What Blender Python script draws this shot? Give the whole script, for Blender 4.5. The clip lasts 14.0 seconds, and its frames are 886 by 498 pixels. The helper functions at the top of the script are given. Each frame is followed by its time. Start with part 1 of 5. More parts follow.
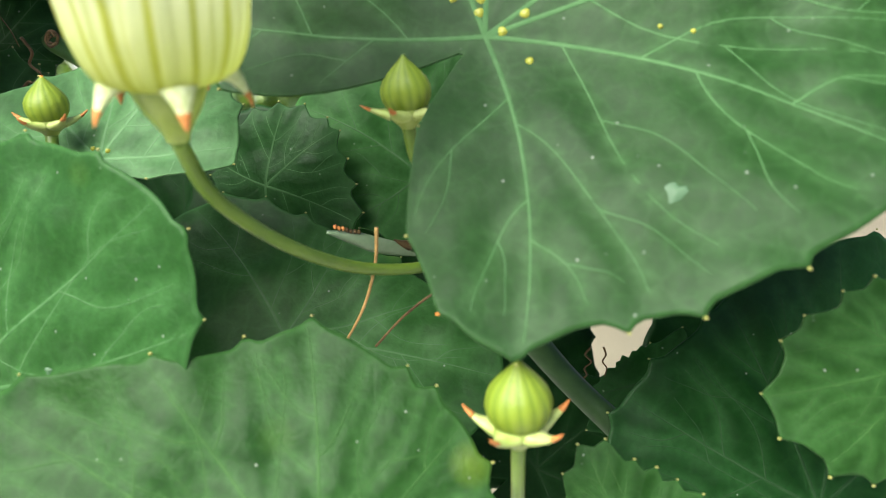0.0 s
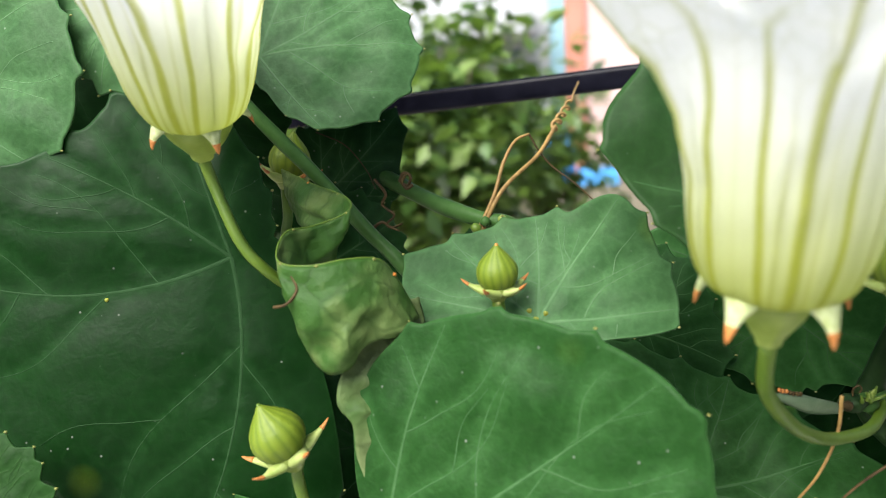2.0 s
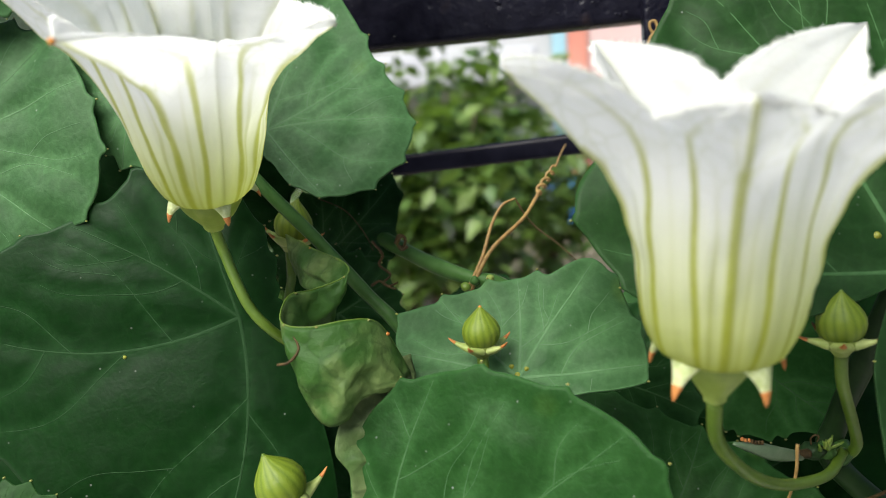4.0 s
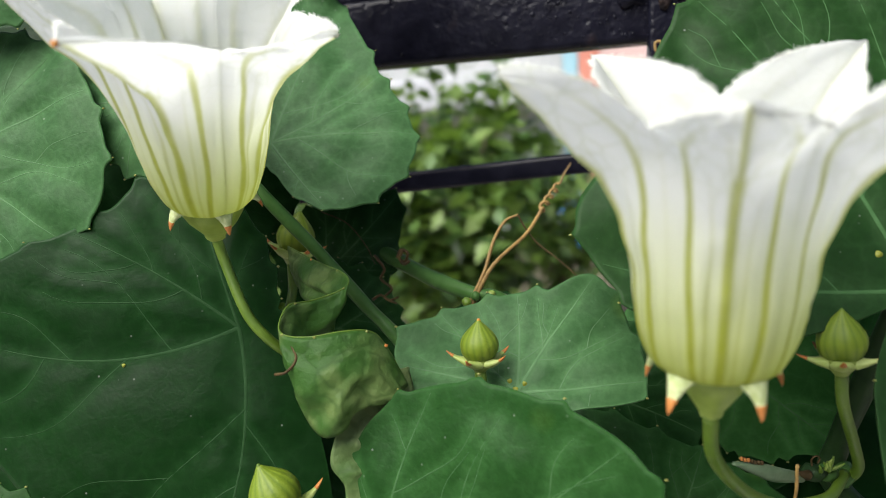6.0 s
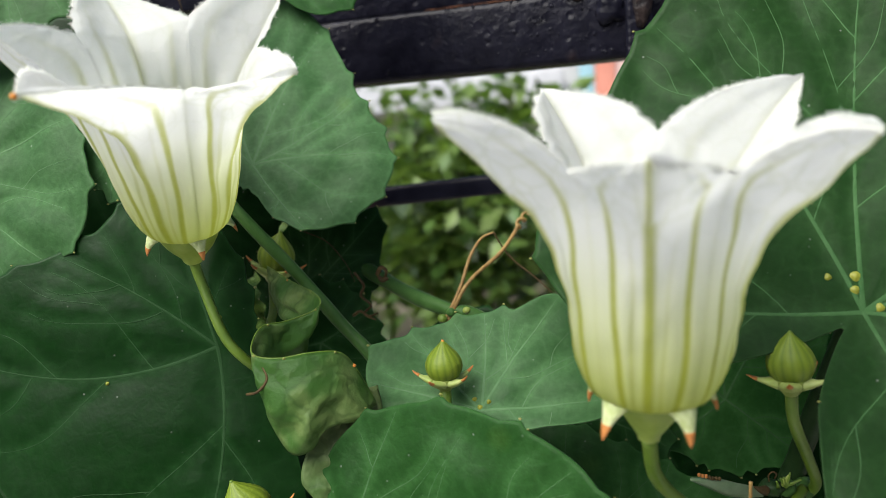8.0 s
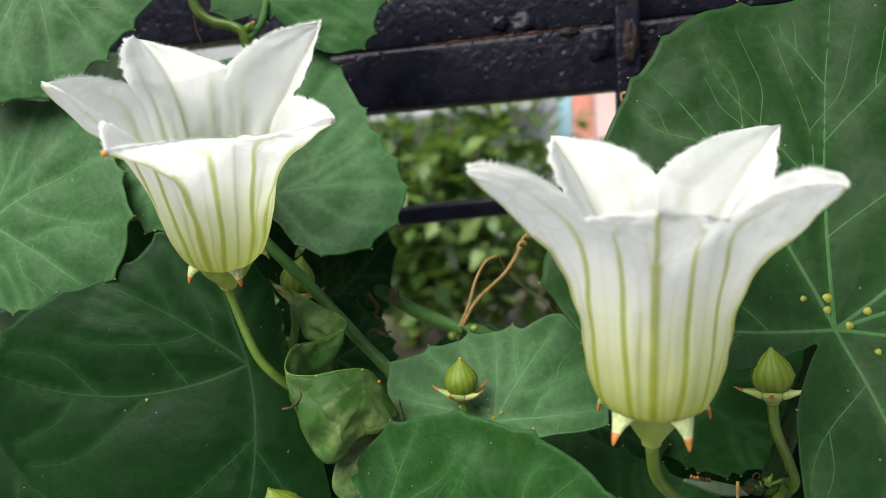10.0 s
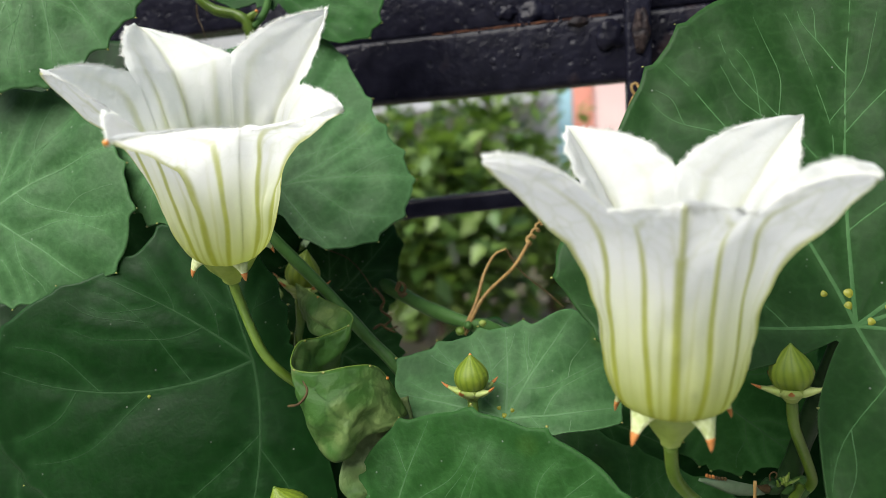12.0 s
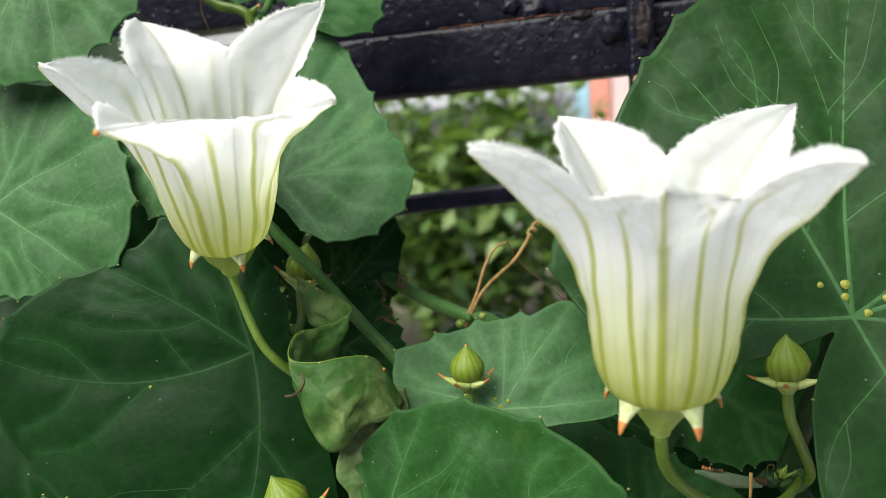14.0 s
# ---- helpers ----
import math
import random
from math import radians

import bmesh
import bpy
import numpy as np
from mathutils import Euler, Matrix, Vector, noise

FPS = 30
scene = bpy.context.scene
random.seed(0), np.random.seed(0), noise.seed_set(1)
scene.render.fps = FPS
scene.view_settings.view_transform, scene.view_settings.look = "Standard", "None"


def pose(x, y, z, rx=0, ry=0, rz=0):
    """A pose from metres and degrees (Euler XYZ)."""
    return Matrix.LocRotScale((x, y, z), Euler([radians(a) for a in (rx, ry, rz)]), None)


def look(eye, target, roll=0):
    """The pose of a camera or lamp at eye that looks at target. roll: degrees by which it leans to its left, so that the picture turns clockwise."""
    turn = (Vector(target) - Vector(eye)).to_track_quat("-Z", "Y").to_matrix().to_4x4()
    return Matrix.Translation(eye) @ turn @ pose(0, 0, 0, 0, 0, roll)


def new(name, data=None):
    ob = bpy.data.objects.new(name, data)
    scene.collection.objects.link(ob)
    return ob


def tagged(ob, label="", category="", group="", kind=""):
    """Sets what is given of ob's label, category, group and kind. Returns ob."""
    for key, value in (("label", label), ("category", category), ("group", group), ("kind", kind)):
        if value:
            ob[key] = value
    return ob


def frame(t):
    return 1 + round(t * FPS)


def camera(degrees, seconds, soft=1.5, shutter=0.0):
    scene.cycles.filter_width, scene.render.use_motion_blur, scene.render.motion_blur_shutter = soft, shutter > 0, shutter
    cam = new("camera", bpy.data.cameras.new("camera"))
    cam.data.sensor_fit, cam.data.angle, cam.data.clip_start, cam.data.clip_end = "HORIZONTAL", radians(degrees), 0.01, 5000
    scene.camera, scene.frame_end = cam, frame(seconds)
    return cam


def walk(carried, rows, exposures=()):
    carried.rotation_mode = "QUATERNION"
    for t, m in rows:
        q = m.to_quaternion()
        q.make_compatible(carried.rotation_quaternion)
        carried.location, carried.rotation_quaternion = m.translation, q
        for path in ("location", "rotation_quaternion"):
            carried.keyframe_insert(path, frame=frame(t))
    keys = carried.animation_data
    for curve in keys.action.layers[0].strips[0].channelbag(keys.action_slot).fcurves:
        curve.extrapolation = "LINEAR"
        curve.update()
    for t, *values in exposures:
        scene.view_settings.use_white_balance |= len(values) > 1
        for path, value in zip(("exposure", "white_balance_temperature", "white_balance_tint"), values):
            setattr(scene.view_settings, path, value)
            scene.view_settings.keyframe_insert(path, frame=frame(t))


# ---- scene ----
cam = camera(58.0, 14.0, soft=0.8)
PATH = [
    (0, (0.00563, 0.00017, 1.00756), (0.00083, 0.11564, 0.97527), -1.598),
    (0.5, (-0.01267, 0.00194, 1.01586), (-0.02109, 0.11722, 0.98361), -2.373),
    (1, (-0.02718, 0.00122, 1.01959), (-0.03822, 0.11684, 0.98942), -2.630),
    (1.5, (-0.03850, 0.00218, 1.02196), (-0.05010, 0.11852, 0.99492), -2.640),
    (2, (-0.04599, 0.00190, 1.02327), (-0.05909, 0.11876, 0.99933), -3.030),
    (2.5, (-0.04660, -0.00053, 1.02680), (-0.05983, 0.11710, 1.00711), -3.472),
    (3, (-0.04282, -0.00359, 1.02811), (-0.05655, 0.11414, 1.00932), -3.640),
    (5.5, (-0.04174, -0.00969, 1.02808), (-0.05618, 0.10851, 1.01324), -2.685),
    (6, (-0.04085, -0.00786, 1.02657), (-0.05588, 0.11034, 1.01229), -2.505),
    (6.5, (-0.03832, -0.00733, 1.02787), (-0.05463, 0.11049, 1.01197), -2.952),
    (7, (-0.03518, -0.00826, 1.02708), (-0.05293, 0.10947, 1.01211), -3.180),
    (7.5, (-0.03112, -0.00806, 1.02841), (-0.05018, 0.10935, 1.01255), -3.256),
    (8, (-0.03248, -0.01031, 1.03043), (-0.05009, 0.10750, 1.01597), -3.030),
    (10.5, (-0.03739, -0.02408, 1.03544), (-0.05142, 0.09442, 1.02275), -3.159),
    (11, (-0.03805, -0.02310, 1.03388), (-0.05188, 0.09555, 1.02239), -2.967),
    (11.5, (-0.03855, -0.02134, 1.03487), (-0.05265, 0.09706, 1.02129), -3.122),
    (12, (-0.03874, -0.02014, 1.03489), (-0.05311, 0.09813, 1.02057), -3.186),
    (12.5, (-0.03844, -0.01949, 1.03389), (-0.05325, 0.09865, 1.01893), -3.227),
    (13, (-0.03522, -0.01789, 1.03299), (-0.05179, 0.10004, 1.01818), -3.358),
    (13.5, (-0.03375, -0.01841, 1.03377), (-0.05016, 0.09960, 1.01948), -3.491),
    (14, (-0.03533, -0.02033, 1.03378), (-0.05226, 0.09758, 1.01925), -3.352),
]
walk(cam, [(t, look(eye, target, roll)) for t, eye, target, roll in PATH],
     [(0, 1.86), (0.5, 1.86), (1.0, 1.77), (1.5, 1.58), (2.0, 1.36), (2.5, 1.18), (3.2, 1.00), (5.5, 0.88), (8.0, 0.80), (11.0, 0.79), (12.0, 0.83), (12.5, 0.91), (14.0, 0.94)])

# focus: a phone lens close up
cam.data.dof.use_dof = True
cam.data.dof.focus_distance = 0.127
cam.data.dof.aperture_fstop = 25.0

# ---- light: soft bright daylight under a thinly clouded sky ----
world = bpy.data.worlds.new("sky")
scene.world = world
world.use_nodes = True
wn = world.node_tree
sky = wn.nodes.new("ShaderNodeTexSky")
sky.sky_type = "NISHITA"
sky.sun_disc = False
sky.sun_elevation = radians(48)
sky.sun_rotation = radians(214)
sky.air_density = 1.0
sky.dust_density = 3.0
wn.links.new(sky.outputs["Color"], wn.nodes["Background"].inputs["Color"])
wn.nodes["Background"].inputs["Strength"].default_value = 0.085
sun = new("sun", bpy.data.lights.new("sun", "SUN"))
sun.data.energy = 4.7
sun.data.angle = radians(55)
sun.data.color = (1.0, 0.985, 0.93)
sun.matrix_world = look((-0.85, -1.25, 1.65), (0, 0, 0))

# ---- materials ----
def material(name):
    m = bpy.data.materials.new(name)
    m.use_nodes = True
    nt = m.node_tree
    return m, nt, nt.nodes["Principled BSDF"], nt.nodes["Material Output"]


def node(nt, kind, **values):
    n = nt.nodes.new(kind)
    for k, v in values.items():
        n.inputs[k.replace("_", " ")].default_value = v
    return n


def coords(nt):
    return nt.nodes.new("ShaderNodeTexCoord").outputs["Object"]


def noise_tex(nt, co, scale, detail=3.0, rough=0.55):
    n = node(nt, "ShaderNodeTexNoise", Scale=scale, Detail=detail, Roughness=rough)
    nt.links.new(co, n.inputs["Vector"])
    return n.outputs["Fac"]


def ramp(nt, fac, *stops):
    r = nt.nodes.new("ShaderNodeValToRGB")
    e = r.color_ramp.elements
    while len(e) < len(stops):
        e.new(0.5)
    for el, (p, c) in zip(e, stops):
        el.position, el.color = p, (*c, 1) if len(c) == 3 else c
    nt.links.new(fac, r.inputs["Fac"])
    return r.outputs["Color"]


def mix(nt, fac, a, b, how="MIX"):
    m = nt.nodes.new("ShaderNodeMix")
    m.data_type, m.blend_type = "RGBA", how
    for sock, val in ((m.inputs["Factor"], fac), (m.inputs[6], a), (m.inputs[7], b)):
        if isinstance(val, (int, float)):
            sock.default_value = val
        elif isinstance(val, tuple):
            sock.default_value = (*val, 1)
        else:
            nt.links.new(val, sock)
    return m.outputs[2]


def maths(nt, op, a, b=0.0):
    m = nt.nodes.new("ShaderNodeMath")
    m.operation = op
    for sock, val in ((m.inputs[0], a), (m.inputs[1], b)):
        if isinstance(val, (int, float)):
            sock.default_value = val
        else:
            nt.links.new(val, sock)
    return m.outputs[0]


def bump(nt, height, strength, distance, shader):
    b = node(nt, "ShaderNodeBump", Strength=strength, Distance=distance)
    nt.links.new(height, b.inputs["Height"])
    nt.links.new(b.outputs["Normal"], shader.inputs["Normal"])
    return b.outputs["Normal"]


def see_through(nt, shader, out, colour, share):
    """Thin living tissue: part of the light comes through from behind."""
    t = nt.nodes.new("ShaderNodeBsdfTranslucent")
    if isinstance(colour, tuple):
        t.inputs["Color"].default_value = (*colour, 1)
    else:
        nt.links.new(colour, t.inputs["Color"])
    m = nt.nodes.new("ShaderNodeMixShader")
    m.inputs[0].default_value = share
    nt.links.new(shader.outputs[0], m.inputs[1])
    nt.links.new(t.outputs[0], m.inputs[2])
    nt.links.new(m.outputs[0], out.inputs["Surface"])


def leaf_material(name, dark, light, glow, spec=0.30, web=0.12, relief=0.28):
    m, nt, sh, out = material(name)
    co = coords(nt)
    info = nt.nodes.new("ShaderNodeObjectInfo")
    patch = noise_tex(nt, co, 70, 3)
    col = ramp(nt, patch, (0.12, dark), (0.9, light))
    # net of fine veins
    warp = nt.nodes.new("ShaderNodeVectorMath")
    warp.operation = "ADD"
    wob = node(nt, "ShaderNodeTexNoise", Scale=300.0, Detail=2.0)
    nt.links.new(co, wob.inputs["Vector"])
    sc = nt.nodes.new("ShaderNodeVectorMath")
    sc.operation = "SCALE"
    sc.inputs["Scale"].default_value = 0.0030
    nt.links.new(wob.outputs["Color"], sc.inputs[0])
    nt.links.new(co, warp.inputs[0])
    nt.links.new(sc.outputs[0], warp.inputs[1])
    cell = node(nt, "ShaderNodeTexVoronoi", Scale=270.0)
    cell.feature = "DISTANCE_TO_EDGE"
    nt.links.new(warp.outputs[0], cell.inputs["Vector"])
    net = ramp(nt, cell.outputs["Distance"], (0.0, (1, 1, 1)), (0.13, (0, 0, 0)))
    fine = node(nt, "ShaderNodeTexVoronoi", Scale=900.0)
    fine.feature = "DISTANCE_TO_EDGE"
    nt.links.new(warp.outputs[0], fine.inputs["Vector"])
    paler = tuple(min(1, c * 1.9 + 0.01) for c in light)
    col = mix(nt, maths(nt, "MULTIPLY", net, web), col, paler)
    broad = ramp(nt, noise_tex(nt, co, 28, 2), (0.35, (0, 0, 0)), (0.7, (1, 1, 1)))
    col = mix(nt, maths(nt, "MULTIPLY", broad, 0.15), col, tuple(c * 0.8 for c in dark))
    # the tissue is lighter along the veins and at the margin
    for tag, strength in (("beside_vein", 0.42), ("rim", 0.38)):
        at = nt.nodes.new("ShaderNodeAttribute")
        at.attribute_name = tag
        col = mix(nt, maths(nt, "MULTIPLY", at.outputs["Fac"], strength), col, paler)
    # pale yellow-green flecks and dust
    fleck = node(nt, "ShaderNodeTexVoronoi", Scale=95.0, Randomness=1.0)
    nt.links.new(co, fleck.inputs["Vector"])
    dot = ramp(nt, fleck.outputs["Distance"], (0.01, (1, 1, 1)), (0.30, (0, 0, 0)))
    some = ramp(nt, fleck.outputs["Color"], (0.82, (0, 0, 0)), (0.86, (1, 1, 1)))
    col = mix(nt, maths(nt, "MULTIPLY", maths(nt, "MULTIPLY", dot, some), 0.5), col, (0.10, 0.16, 0.012))
    dust = node(nt, "ShaderNodeTexVoronoi", Scale=420.0, Randomness=1.0)
    nt.links.new(co, dust.inputs["Vector"])
    grain = ramp(nt, dust.outputs["Distance"], (0.05, (1, 1, 1)), (0.09, (0, 0, 0)))
    few = ramp(nt, dust.outputs["Color"], (0.55, (0, 0, 0)), (0.75, (1, 1, 1)))
    col = mix(nt, maths(nt, "MULTIPLY", maths(nt, "MULTIPLY", grain, few), 0.34), col, (0.34, 0.38, 0.32))
    mottle = ramp(nt, noise_tex(nt, co, 900, 4, 0.7), (0.35, (0.84, 0.84, 0.84)), (0.68, (1.13, 1.13, 1.13)))
    col = mix(nt, 1.0, col, mottle, "MULTIPLY")
    tone = nt.nodes.new("ShaderNodeHueSaturation")
    nt.links.new(maths(nt, "ADD", maths(nt, "MULTIPLY", info.outputs["Random"], 0.3), 0.85), tone.inputs["Value"])
    nt.links.new(col, tone.inputs["Color"])
    col = tone.outputs["Color"]
    nt.links.new(col, sh.inputs["Base Color"])
    sh.inputs["Specular IOR Level"].default_value = spec
    rough = maths(nt, "ADD", maths(nt, "MULTIPLY", noise_tex(nt, co, 400, 3), 0.25), 0.30)
    nt.links.new(rough, sh.inputs["Roughness"])
    quilt = node(nt, "ShaderNodeTexVoronoi", Scale=125.0)
    quilt.feature = "SMOOTH_F1"
    quilt.inputs["Smoothness"].default_value = 0.6
    nt.links.new(warp.outputs[0], quilt.inputs["Vector"])
    h = maths(nt, "ADD", maths(nt, "MULTIPLY", cell.outputs["Distance"], 0.8),
              maths(nt, "MULTIPLY", fine.outputs["Distance"], 0.3))
    h = maths(nt, "ADD", h, maths(nt, "MULTIPLY", noise_tex(nt, co, 1500, 3), 0.34))
    h = maths(nt, "SUBTRACT", h, maths(nt, "MULTIPLY", quilt.outputs["Distance"], 1.0))
    bump(nt, h, relief, 0.0005, sh)
    see_through(nt, sh, out, glow, 0.16)
    return m


def simple(name, a, b, rough=0.5, scale=300, bumps=0.25, spec=0.4, through_colour=None, share=0.2, size=0.0004):
    m, nt, sh, out = material(name)
    co = coords(nt)
    nz = noise_tex(nt, co, scale, 4)
    nt.links.new(ramp(nt, nz, (0.3, a), (0.7, b)), sh.inputs["Base Color"])
    sh.inputs["Roughness"].default_value = rough
    sh.inputs["Specular IOR Level"].default_value = spec
    bump(nt, nz, bumps, size, sh)
    if through_colour:
        see_through(nt, sh, out, through_colour, share)
    return m


leaf_mature = leaf_material("mature leaf", (0.0098, 0.0410, 0.0082), (0.0170, 0.0590, 0.0130), (0.045, 0.17, 0.018), 0.06)
# paler and bluer green: the sheen of the sky is painted into this colour
leaf_sheen = leaf_material("sky-sheen leaf", (0.0240, 0.068, 0.0220), (0.038, 0.092, 0.0330), (0.055, 0.19, 0.030), 0.07)
# dark green of older leaves, with the shade they lie in added to the colour
leaf_old_shaded = leaf_material("old shaded leaf", (0.0018, 0.0155, 0.0020), (0.0046, 0.0310, 0.0042), (0.012, 0.06, 0.008), 0.10, 0.10, 0.16)
# darker than the mature green: shade behind stem and flower put into the colour
leaf_shade = leaf_material("shade-toned leaf", (0.0042, 0.0215, 0.0042), (0.0084, 0.0360, 0.0072), (0.03, 0.12, 0.013), 0.09)
leaf_deep_green = leaf_material("deep green leaf", (0.0066, 0.0270, 0.0052), (0.0122, 0.0400, 0.0086), (0.035, 0.13, 0.012), 0.08, 0.14, 0.16)
leaf_young = leaf_material("young leaf", (0.0052, 0.0240, 0.0038), (0.0108, 0.0395, 0.0066), (0.03, 0.13, 0.010), 0.07)
vein_mat = simple("leaf vein", (0.025, 0.074, 0.021), (0.038, 0.094, 0.032), 0.6, 500, 0.25, 0.1)
sheen_vein_mat = simple("sky-sheen leaf vein", (0.050, 0.116, 0.045), (0.070, 0.140, 0.062), 0.6, 500, 0.25, 0.1)
young_vein_mat = simple("young leaf vein", (0.013, 0.046, 0.008), (0.021, 0.062, 0.013), 0.6, 500, 0.25, 0.1)
# veins darkened along with the shaded leaf colour
old_shaded_vein_mat = simple("old shaded leaf vein", (0.0100, 0.0345, 0.0095), (0.0160, 0.045, 0.0150), 0.6, 500, 0.25, 0.08)
spot_mat = simple("yellow leaf spot", (0.12, 0.138, 0.008), (0.18, 0.188, 0.016), 0.5, 900)
mark_mat = simple("whitish mark", (0.014, 0.052, 0.015), (0.022, 0.064, 0.023), 0.6, 900)
gland_mat = simple("margin gland", (0.11, 0.13, 0.025), (0.20, 0.20, 0.05), 0.4, 900)
gland_orange = simple("orange gland", (0.36, 0.11, 0.012), (0.50, 0.20, 0.028), 0.4, 900)
stem_mat = simple("green stem", (0.027, 0.072, 0.015), (0.045, 0.102, 0.026), 0.42, 350, 0.25, 0.1)
dark_stem_mat = simple("old dark stem", (0.008, 0.022, 0.006), (0.016, 0.038, 0.011), 0.45, 350, 0.3, 0.12)
pedicel_mat = simple("young pedicel", (0.056, 0.108, 0.009), (0.092, 0.152, 0.016), 0.42, 300, 0.2, 0.35, (0.2, 0.3, 0.03), 0.12)
ovary_mat = simple("pale green ovary", (0.145, 0.20, 0.030), (0.22, 0.28, 0.062), 0.4, 400, 0.25, 0.4, (0.4, 0.5, 0.1), 0.15)
sepal_mat = simple("whitish sepal", (0.30, 0.37, 0.13), (0.52, 0.57, 0.33), 0.55, 1400, 0.8, 0.3, (0.5, 0.55, 0.2), 0.2)
bud_sepal_mat = simple("green sepal", (0.20, 0.27, 0.055), (0.33, 0.38, 0.14), 0.5, 500, 0.3, 0.35, (0.4, 0.5, 0.1), 0.15)
tip_mat = simple("orange sepal tip", (0.27, 0.095, 0.022), (0.38, 0.16, 0.045), 0.5, 700, 0.25, 0.2)
dry_mat = simple("dry brown tendril", (0.14, 0.080, 0.020), (0.27, 0.170, 0.050), 0.6, 600, 0.4)
dark_dry_mat = simple("dark dry tendril", (0.028, 0.018, 0.007), (0.070, 0.045, 0.016), 0.6, 600, 0.4, 0.15)
hair_mat = simple("white hair", (0.82, 0.84, 0.80), (0.88, 0.88, 0.86), 0.5, 300, 0.0, 0.3, (0.85, 0.87, 0.8), 0.4)


def striped_material(name, pale, stripe, foot, share, glow, bumps=0.25):
    """Petal and bud skin: pigment stripes and a tinted foot, from attributes of the mesh."""
    m, nt, sh, out = material(name)
    co = coords(nt)
    st = nt.nodes.new("ShaderNodeAttribute")
    st.attribute_name = "stripe"
    ft = nt.nodes.new("ShaderNodeAttribute")
    ft.attribute_name = "foot"
    body = mix(nt, noise_tex(nt, co, 260, 4), tuple(c * 0.97 for c in pale), pale)
    body = mix(nt, ft.outputs["Fac"], body, foot)
    warp = node(nt, "ShaderNodeTexNoise", Scale=400.0, Detail=2.0)
    nt.links.new(co, warp.inputs["Vector"])
    wv = nt.nodes.new("ShaderNodeVectorMath")
    wv.operation = "MULTIPLY_ADD"
    wv.inputs[1].default_value = (0.0014, 0.0014, 0.0014)
    nt.links.new(warp.outputs["Color"], wv.inputs[0])
    nt.links.new(co, wv.inputs[2])
    cells = node(nt, "ShaderNodeTexVoronoi", Scale=330.0)
    cells.feature = "DISTANCE_TO_EDGE"
    nt.links.new(wv.outputs[0], cells.inputs["Vector"])
    line = ramp(nt, cells.outputs["Distance"], (0.02, (1, 1, 1)), (0.09, (0, 0, 0)))
    nv_at = nt.nodes.new("ShaderNodeAttribute")
    nv_at.attribute_name = "net"
    body = mix(nt, maths(nt, "MULTIPLY", maths(nt, "MULTIPLY", line, nv_at.outputs["Fac"]), 0.17), body, (0.50, 0.54, 0.34))
    grain = maths(nt, "ADD", maths(nt, "MULTIPLY", noise_tex(nt, co, 700, 3), 0.3), 0.85)
    col = mix(nt, maths(nt, "MULTIPLY", st.outputs["Fac"], grain), body, stripe)
    nt.links.new(col, sh.inputs["Base Color"])
    sh.inputs["Roughness"].default_value = 0.5
    sh.inputs["Specular IOR Level"].default_value = 0.3
    crinkle = node(nt, "ShaderNodeTexVoronoi", Scale=420.0)
    nt.links.new(co, crinkle.inputs["Vector"])
    h = maths(nt, "ADD", maths(nt, "MULTIPLY", crinkle.outputs["Distance"], 0.6), noise_tex(nt, co, 1500, 3))
    bump(nt, h, bumps, 0.0004, sh)
    see_through(nt, sh, out, mix(nt, 0.08, col, glow), share)
    return m


petal_mat = striped_material("white petal", (0.858, 0.865, 0.862), (0.40, 0.43, 0.046), (0.50, 0.56, 0.095), 0.74, (0.90, 0.92, 0.82), 0.4)
bud_mat = striped_material("bud skin", (0.125, 0.178, 0.013), (0.062, 0.108, 0.007), (0.075, 0.120, 0.010), 0.12, (0.3, 0.4, 0.05))


def crinkled_material(name, green, pale, share):
    """The dull underside of a leaf: pale blotches between raised dark veins."""
    m, nt, sh, out = material(name)
    co = coords(nt)
    blotch = ramp(nt, noise_tex(nt, co, 110, 3), (0.5 - share, (0, 0, 0)), (0.78 - share, (1, 1, 1)))
    col = mix(nt, blotch, green, pale)
    col = mix(nt, maths(nt, "MULTIPLY", noise_tex(nt, co, 600, 4), 0.5), col, tuple(c * 0.6 for c in green))
    warp = node(nt, "ShaderNodeTexNoise", Scale=250.0, Detail=2.0)
    nt.links.new(co, warp.inputs["Vector"])
    wv = nt.nodes.new("ShaderNodeVectorMath")
    wv.operation = "MULTIPLY_ADD"
    wv.inputs[1].default_value = (0.004, 0.004, 0.004)
    nt.links.new(warp.outputs["Color"], wv.inputs[0])
    nt.links.new(co, wv.inputs[2])
    cells = node(nt, "ShaderNodeTexVoronoi", Scale=190.0)
    cells.feature = "DISTANCE_TO_EDGE"
    nt.links.new(wv.outputs[0], cells.inputs["Vector"])
    line = ramp(nt, cells.outputs["Distance"], (0.02, (1, 1, 1)), (0.08, (0, 0, 0)))
    col = mix(nt, maths(nt, "MULTIPLY", line, 0.45), col, tuple(c * 0.5 for c in green))
    nt.links.new(col, sh.inputs["Base Color"])
    sh.inputs["Roughness"].default_value = 0.55
    sh.inputs["Specular IOR Level"].default_value = 0.2
    h = maths(nt, "ADD", maths(nt, "MULTIPLY", cells.outputs["Distance"], 1.5), noise_tex(nt, co, 700, 3))
    bump(nt, h, 0.6, 0.0006, sh)
    see_through(nt, sh, out, tuple(min(1, c * 1.6) for c in pale), 0.2)
    return m


curl_mat = crinkled_material("crinkled leaf underside", (0.030, 0.088, 0.013), (0.190, 0.245, 0.085), 0.03)
roll_mat = crinkled_material("pale rolled leaf edge", (0.050, 0.104, 0.024), (0.155, 0.198, 0.080), 0.18)


